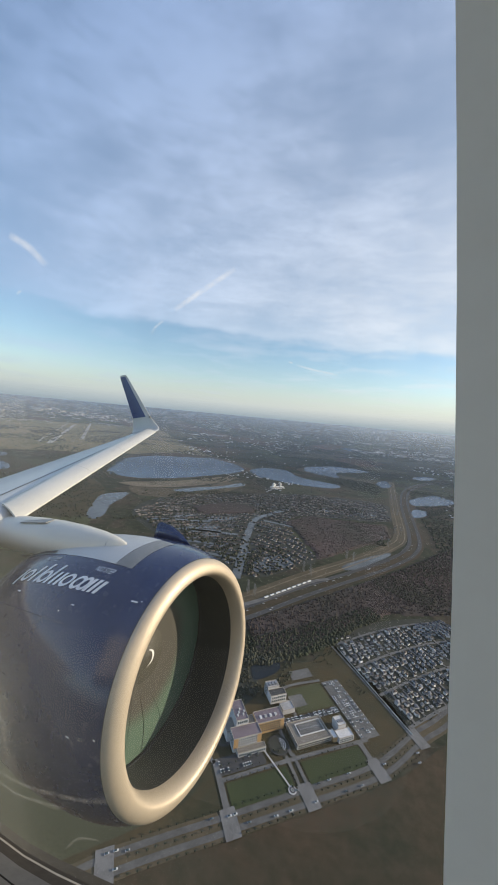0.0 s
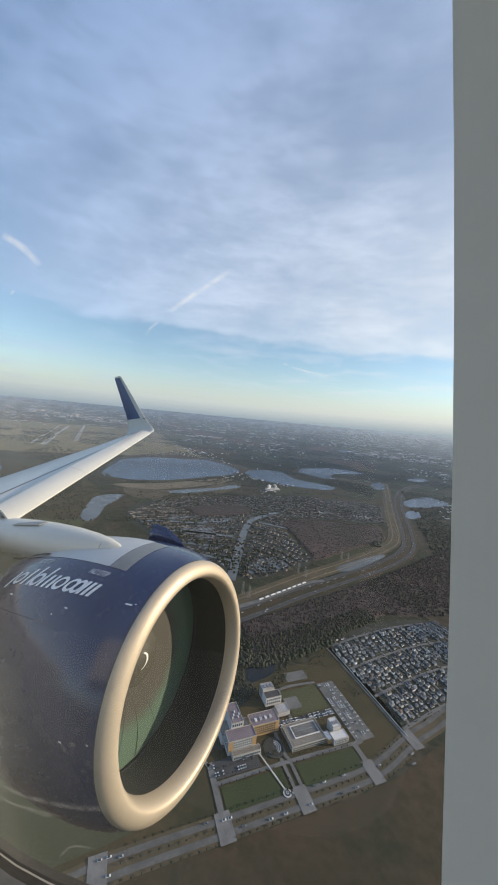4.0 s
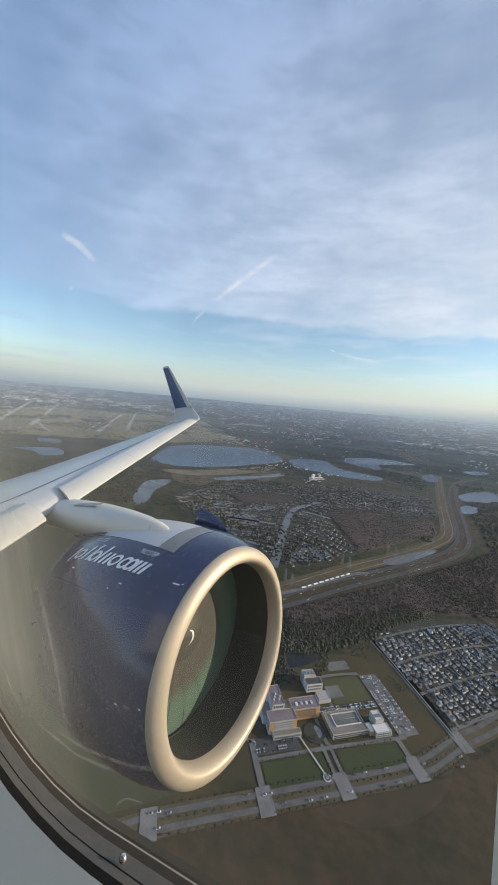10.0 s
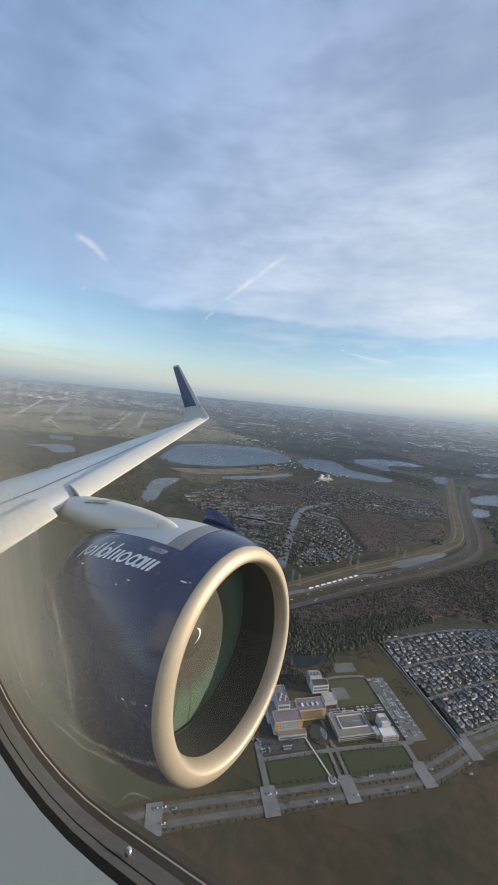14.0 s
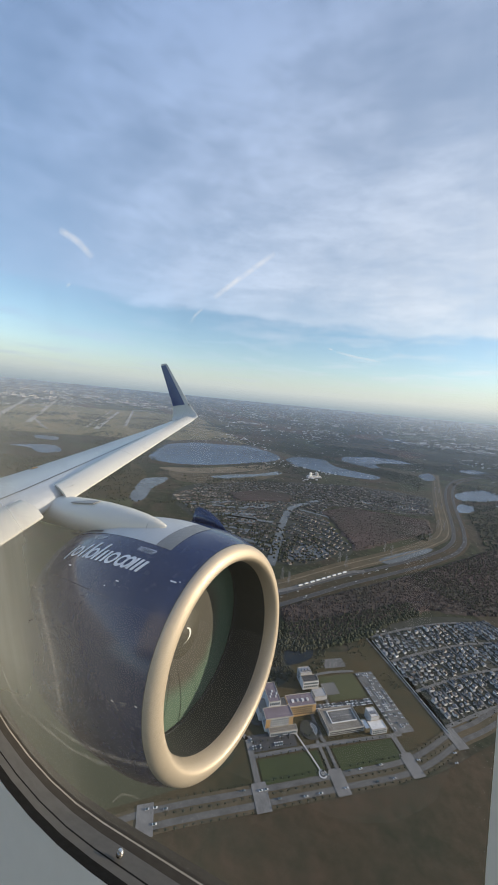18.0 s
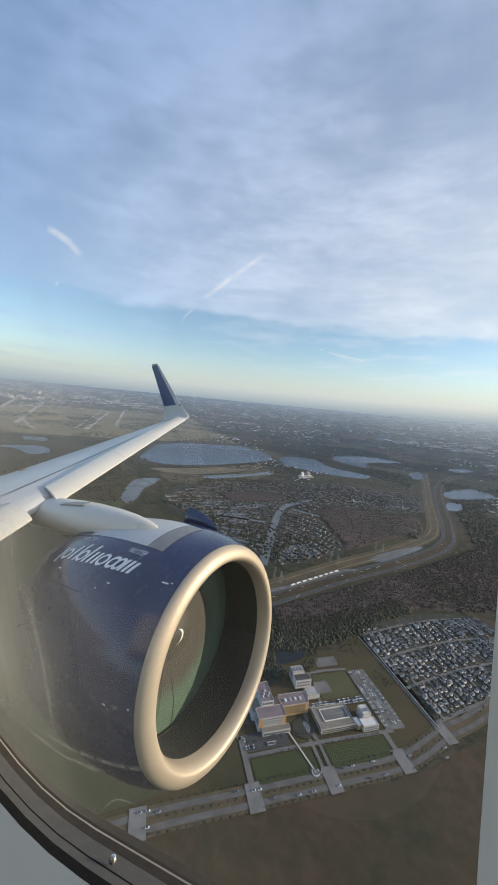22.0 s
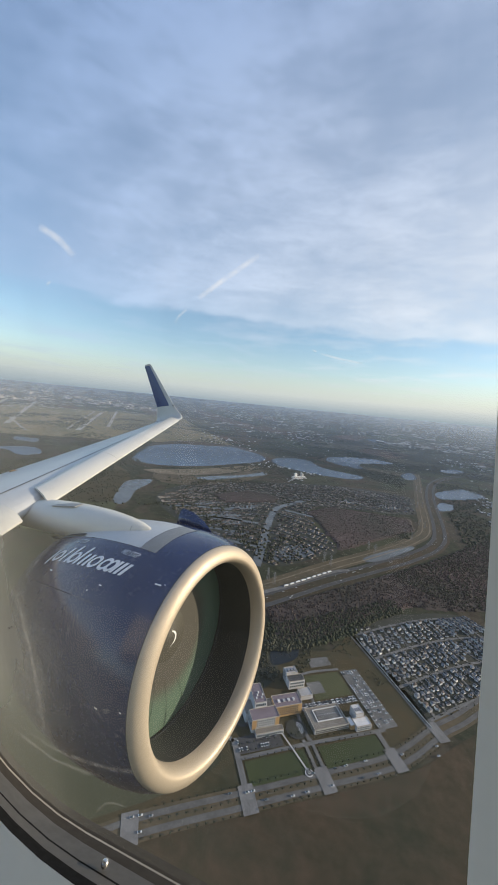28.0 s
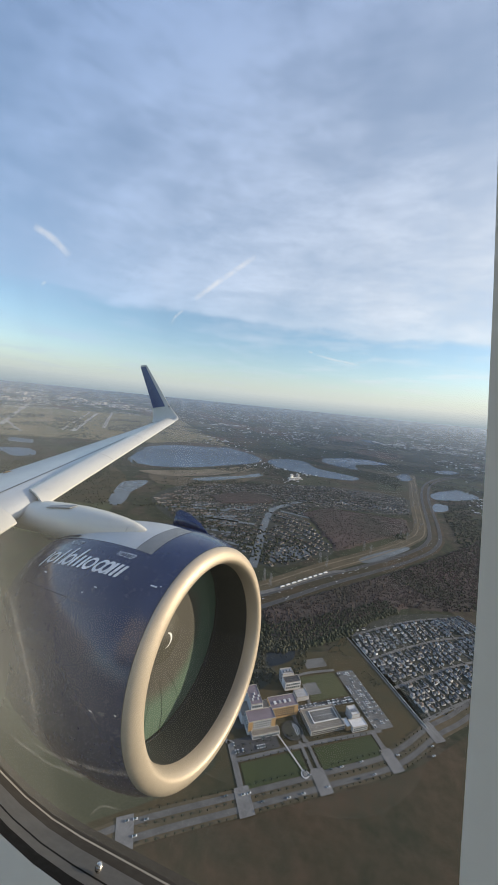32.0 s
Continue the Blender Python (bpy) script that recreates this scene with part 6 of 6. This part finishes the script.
def make_tower():
    tower = thing("power_pylon", "grey steel lattice power pylon", "pylon", group="power pylons")
    for sx in (-1, 1):
        for sy in (-1, 1):
            v, f = loft([[Vector((sx * 3 + e, sy * 3 + g, 0)) for e, g in ((-.2, -.2), (.2, -.2), (.2, .2), (-.2, .2))], [Vector((sx * 0.6 + e, sy * 0.6 + g, 30)) for e, g in ((-.15, -.15), (.15, -.15), (.15, .15), (-.15, .15))]], caps=True)
            pieces("leg", v, f, STEEL, tower)
    for z, half in ((20, 7.5), (24.5, 6.0), (29, 4.5)):
        part("cross_arm", box(bmesh.new(), (-half, -0.2, z - 0.2), (half, 0.2, z + 0.3)), STEEL, tower)
    for k in range(4):
        z = 4.0 + 5 * k
        w_ = 3 - 2.4 * z / 30
        bm = bmesh.new()
        for s in (-1, 1):
            box(bm, (-w_, s * w_ - 0.1, z - 0.1), (w_, s * w_ + 0.1, z + 0.1))
            box(bm, (s * w_ - 0.1, -w_, z - 0.1), (s * w_ + 0.1, w_, z + 0.1))
        part("brace", bm, STEEL, tower)
    return tower


def build_corridor_things():
    tower = make_tower()
    line = ((-230, 742), (-130, 924), (-25, 1094), (84, 1305), (138, 1486), (147, 1825), (157, 2220))
    for n, (x, y) in enumerate(line):
        for m, off in enumerate((-9, 12)):
            place = Matrix.Translation(ground(x + off, y - off * 0.6, 0.5)) @ pose(0, 0, 0, 0, 0, 145 if y < 1250 else 180)
            if n == m == 0:
                tower.matrix_basis = place
            else:
                copy_thing(tower, place)
    truck = thing("lorry", "white lorry parked beside the highway", "lorry", group="lorries")
    part("trailer", box(bmesh.new(), (-6, -1.3, 1.1), (4.5, 1.3, 4.0), 0.08), WHITE_PAINT, truck)
    part("cab", box(bmesh.new(), (5.0, -1.25, 0.7), (7.2, 1.25, 3.2), 0.25), CAR_PAINT, truck)
    part("chassis", box(bmesh.new(), (-6, -1.0, 0.5), (7, 1.0, 1.08)), LINER, truck)
    for n in range(9):
        t = n / 8
        place = Matrix.Translation(ground(-190 + 77 * t, 742 + 132 * t, 1.2)) @ pose(0, 0, 0, 0, 0, 58)
        if n == 0:
            truck.matrix_basis = place
        else:
            copy_thing(truck, place)
    # the pale twin-towered hall by the lakes and the far power station
    resort = thing("twin_tower_hall", "pale hall with two square towers by the lake", "building", Matrix.Translation(ground(-512, 1988, 0.3)) @ pose(0, 0, 0, 0, 0, 52) @ Matrix.Scale(0.8, 4))
    part("hall", box(bmesh.new(), (-55, -12, 0), (55, 12, 14)), WHITE_WALL, resort)
    for x in (-30, 30):
        v, f = loft([[Vector((x + a, b, 14)) for a, b in ((-9, -9), (9, -9), (9, 9), (-9, 9))], [Vector((x + a, b, 34)) for a, b in ((-9, -9), (9, -9), (9, 9), (-9, 9))], [Vector((x + a, b, 42)) for a, b in ((-2, -2), (2, -2), (2, 2), (-2, 2))]], caps=True)
        pieces("tower", v, f, WHITE_WALL, resort)
    part("arcade", box(bmesh.new(), (-70, -26, 0), (60, -14, 6)), FLAT_ROOF, resort)
    for k in range(12):
        part("window", box(bmesh.new(), (-52 + 9 * k, -12.1, 3), (-47 + 9 * k, -11.9, 10)), WINDOW_GLASS, resort)
    station = thing("power_station", "distant pale power station with two cooling towers", "building", Matrix.Translation(ground(300, 13000, 0)))
    for x in (-40, 30):
        rings = [[Vector((x + r * math.cos(k * math.pi / 10), r * math.sin(k * math.pi / 10), z)) for k in range(20)] for z, r in ((0, 18), (20, 14), (42, 11), (56, 12))]
        v, f = loft(rings, caps=True)
        pieces("cooling_tower", v, f, FLAT_ROOF, station)


def sky_place(azimuth, elevation, far):
    a, e = radians(azimuth), radians(elevation)
    return Vector((far * math.cos(e) * math.cos(a), far * math.cos(e) * math.sin(a), far * math.sin(e)))


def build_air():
    """Curtains standing in for haze over the distant country, and glowing strips for short contrails in the cirrus."""
    # semi-clear sheets added to imitate haze that deepens with distance
    curtains = ((1150, 0.06), (1800, 0.08), (2600, 0.11), (3400, 0.15), (4000, 0.22), (4400, 0.30), (4720, 0.62))

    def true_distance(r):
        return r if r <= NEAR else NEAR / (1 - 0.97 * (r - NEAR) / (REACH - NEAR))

    for n, (far, cover) in enumerate(curtains):
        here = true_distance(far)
        beyond = true_distance(curtains[n + 1][0]) if n + 1 < len(curtains) else 1e9
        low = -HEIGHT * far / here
        # near curtains lean away, far ones towards the middle, to even out their sunlight
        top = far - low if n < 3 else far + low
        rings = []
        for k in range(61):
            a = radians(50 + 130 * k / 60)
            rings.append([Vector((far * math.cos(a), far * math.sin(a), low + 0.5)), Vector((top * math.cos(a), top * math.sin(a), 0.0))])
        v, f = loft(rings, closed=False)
        # cover grows up each sheet so the haze looks smooth from the camera
        haze_veil = veil_material("blue_haze_veil", (0.68, 0.77, 0.86), cover, foot=1 - here / beyond)
        tagged(mesh_object("haze_curtain", v, f, haze_veil), "added blue-grey curtain standing in for haze over the distant country", "haze", kind="backdrop")
    trail_mat = veil_material("glowing_contrail_strip", (0.98, 0.98, 0.98), 0.58, 1.0)
    for pts, wide in ((((146.4, 20.0), (144.2, 19.3), (142.0, 17.7)), 120), (((114.7, 22.6), (119.7, 19.0), (124.0, 15.5)), 100), (((125.6, 13.7), (126.7, 12.6), (127.3, 11.4)), 50),
                      (((103.4, 9.2), (100.5, 8.6), (96.3, 8.0)), 50), (((104.6, 9.6), (103.9, 9.4)), 35), (((144.8, 13.9), (145.3, 13.2)), 40)):
        line = smooth_line([sky_place(a, e, 4600) for a, e in pts], 8)
        bm = bmesh.new()
        uv = bm.loops.layers.uv.new("UVMap")
        rows = []
        for k, p in enumerate(line):
            d = (line[min(k + 1, len(line) - 1)] - line[max(k - 1, 0)]).normalized()
            side = d.cross(p.normalized()) * wide * 0.42
            rows.append((bm.verts.new(p - side), bm.verts.new(p + side)))
        for k in range(len(rows) - 1):
            face = bm.faces.new((rows[k][0], rows[k + 1][0], rows[k + 1][1], rows[k][1]))
            for loop, (u, v_) in zip(face.loops, ((k, 0), (k + 1, 0), (k + 1, 1), (k, 1))):
                loop[uv].uv = (u / (len(rows) - 1), v_)
        me = bpy.data.meshes.new("contrail")
        bm.to_mesh(me)
        bm.free()
        me.materials.append(trail_mat)
        tagged(new("contrail", me), "short white contrail high in the sky, a self-glowing strip", "contrail", kind="backdrop")


build_ground()
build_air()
build_cover()
build_streets()
build_old_suburb()
build_far_town()
build_woods()
build_shrubs()
build_campus_grove()
build_suburb()
build_campus()
build_corridor_things()
build_street_trees()
build_cars()
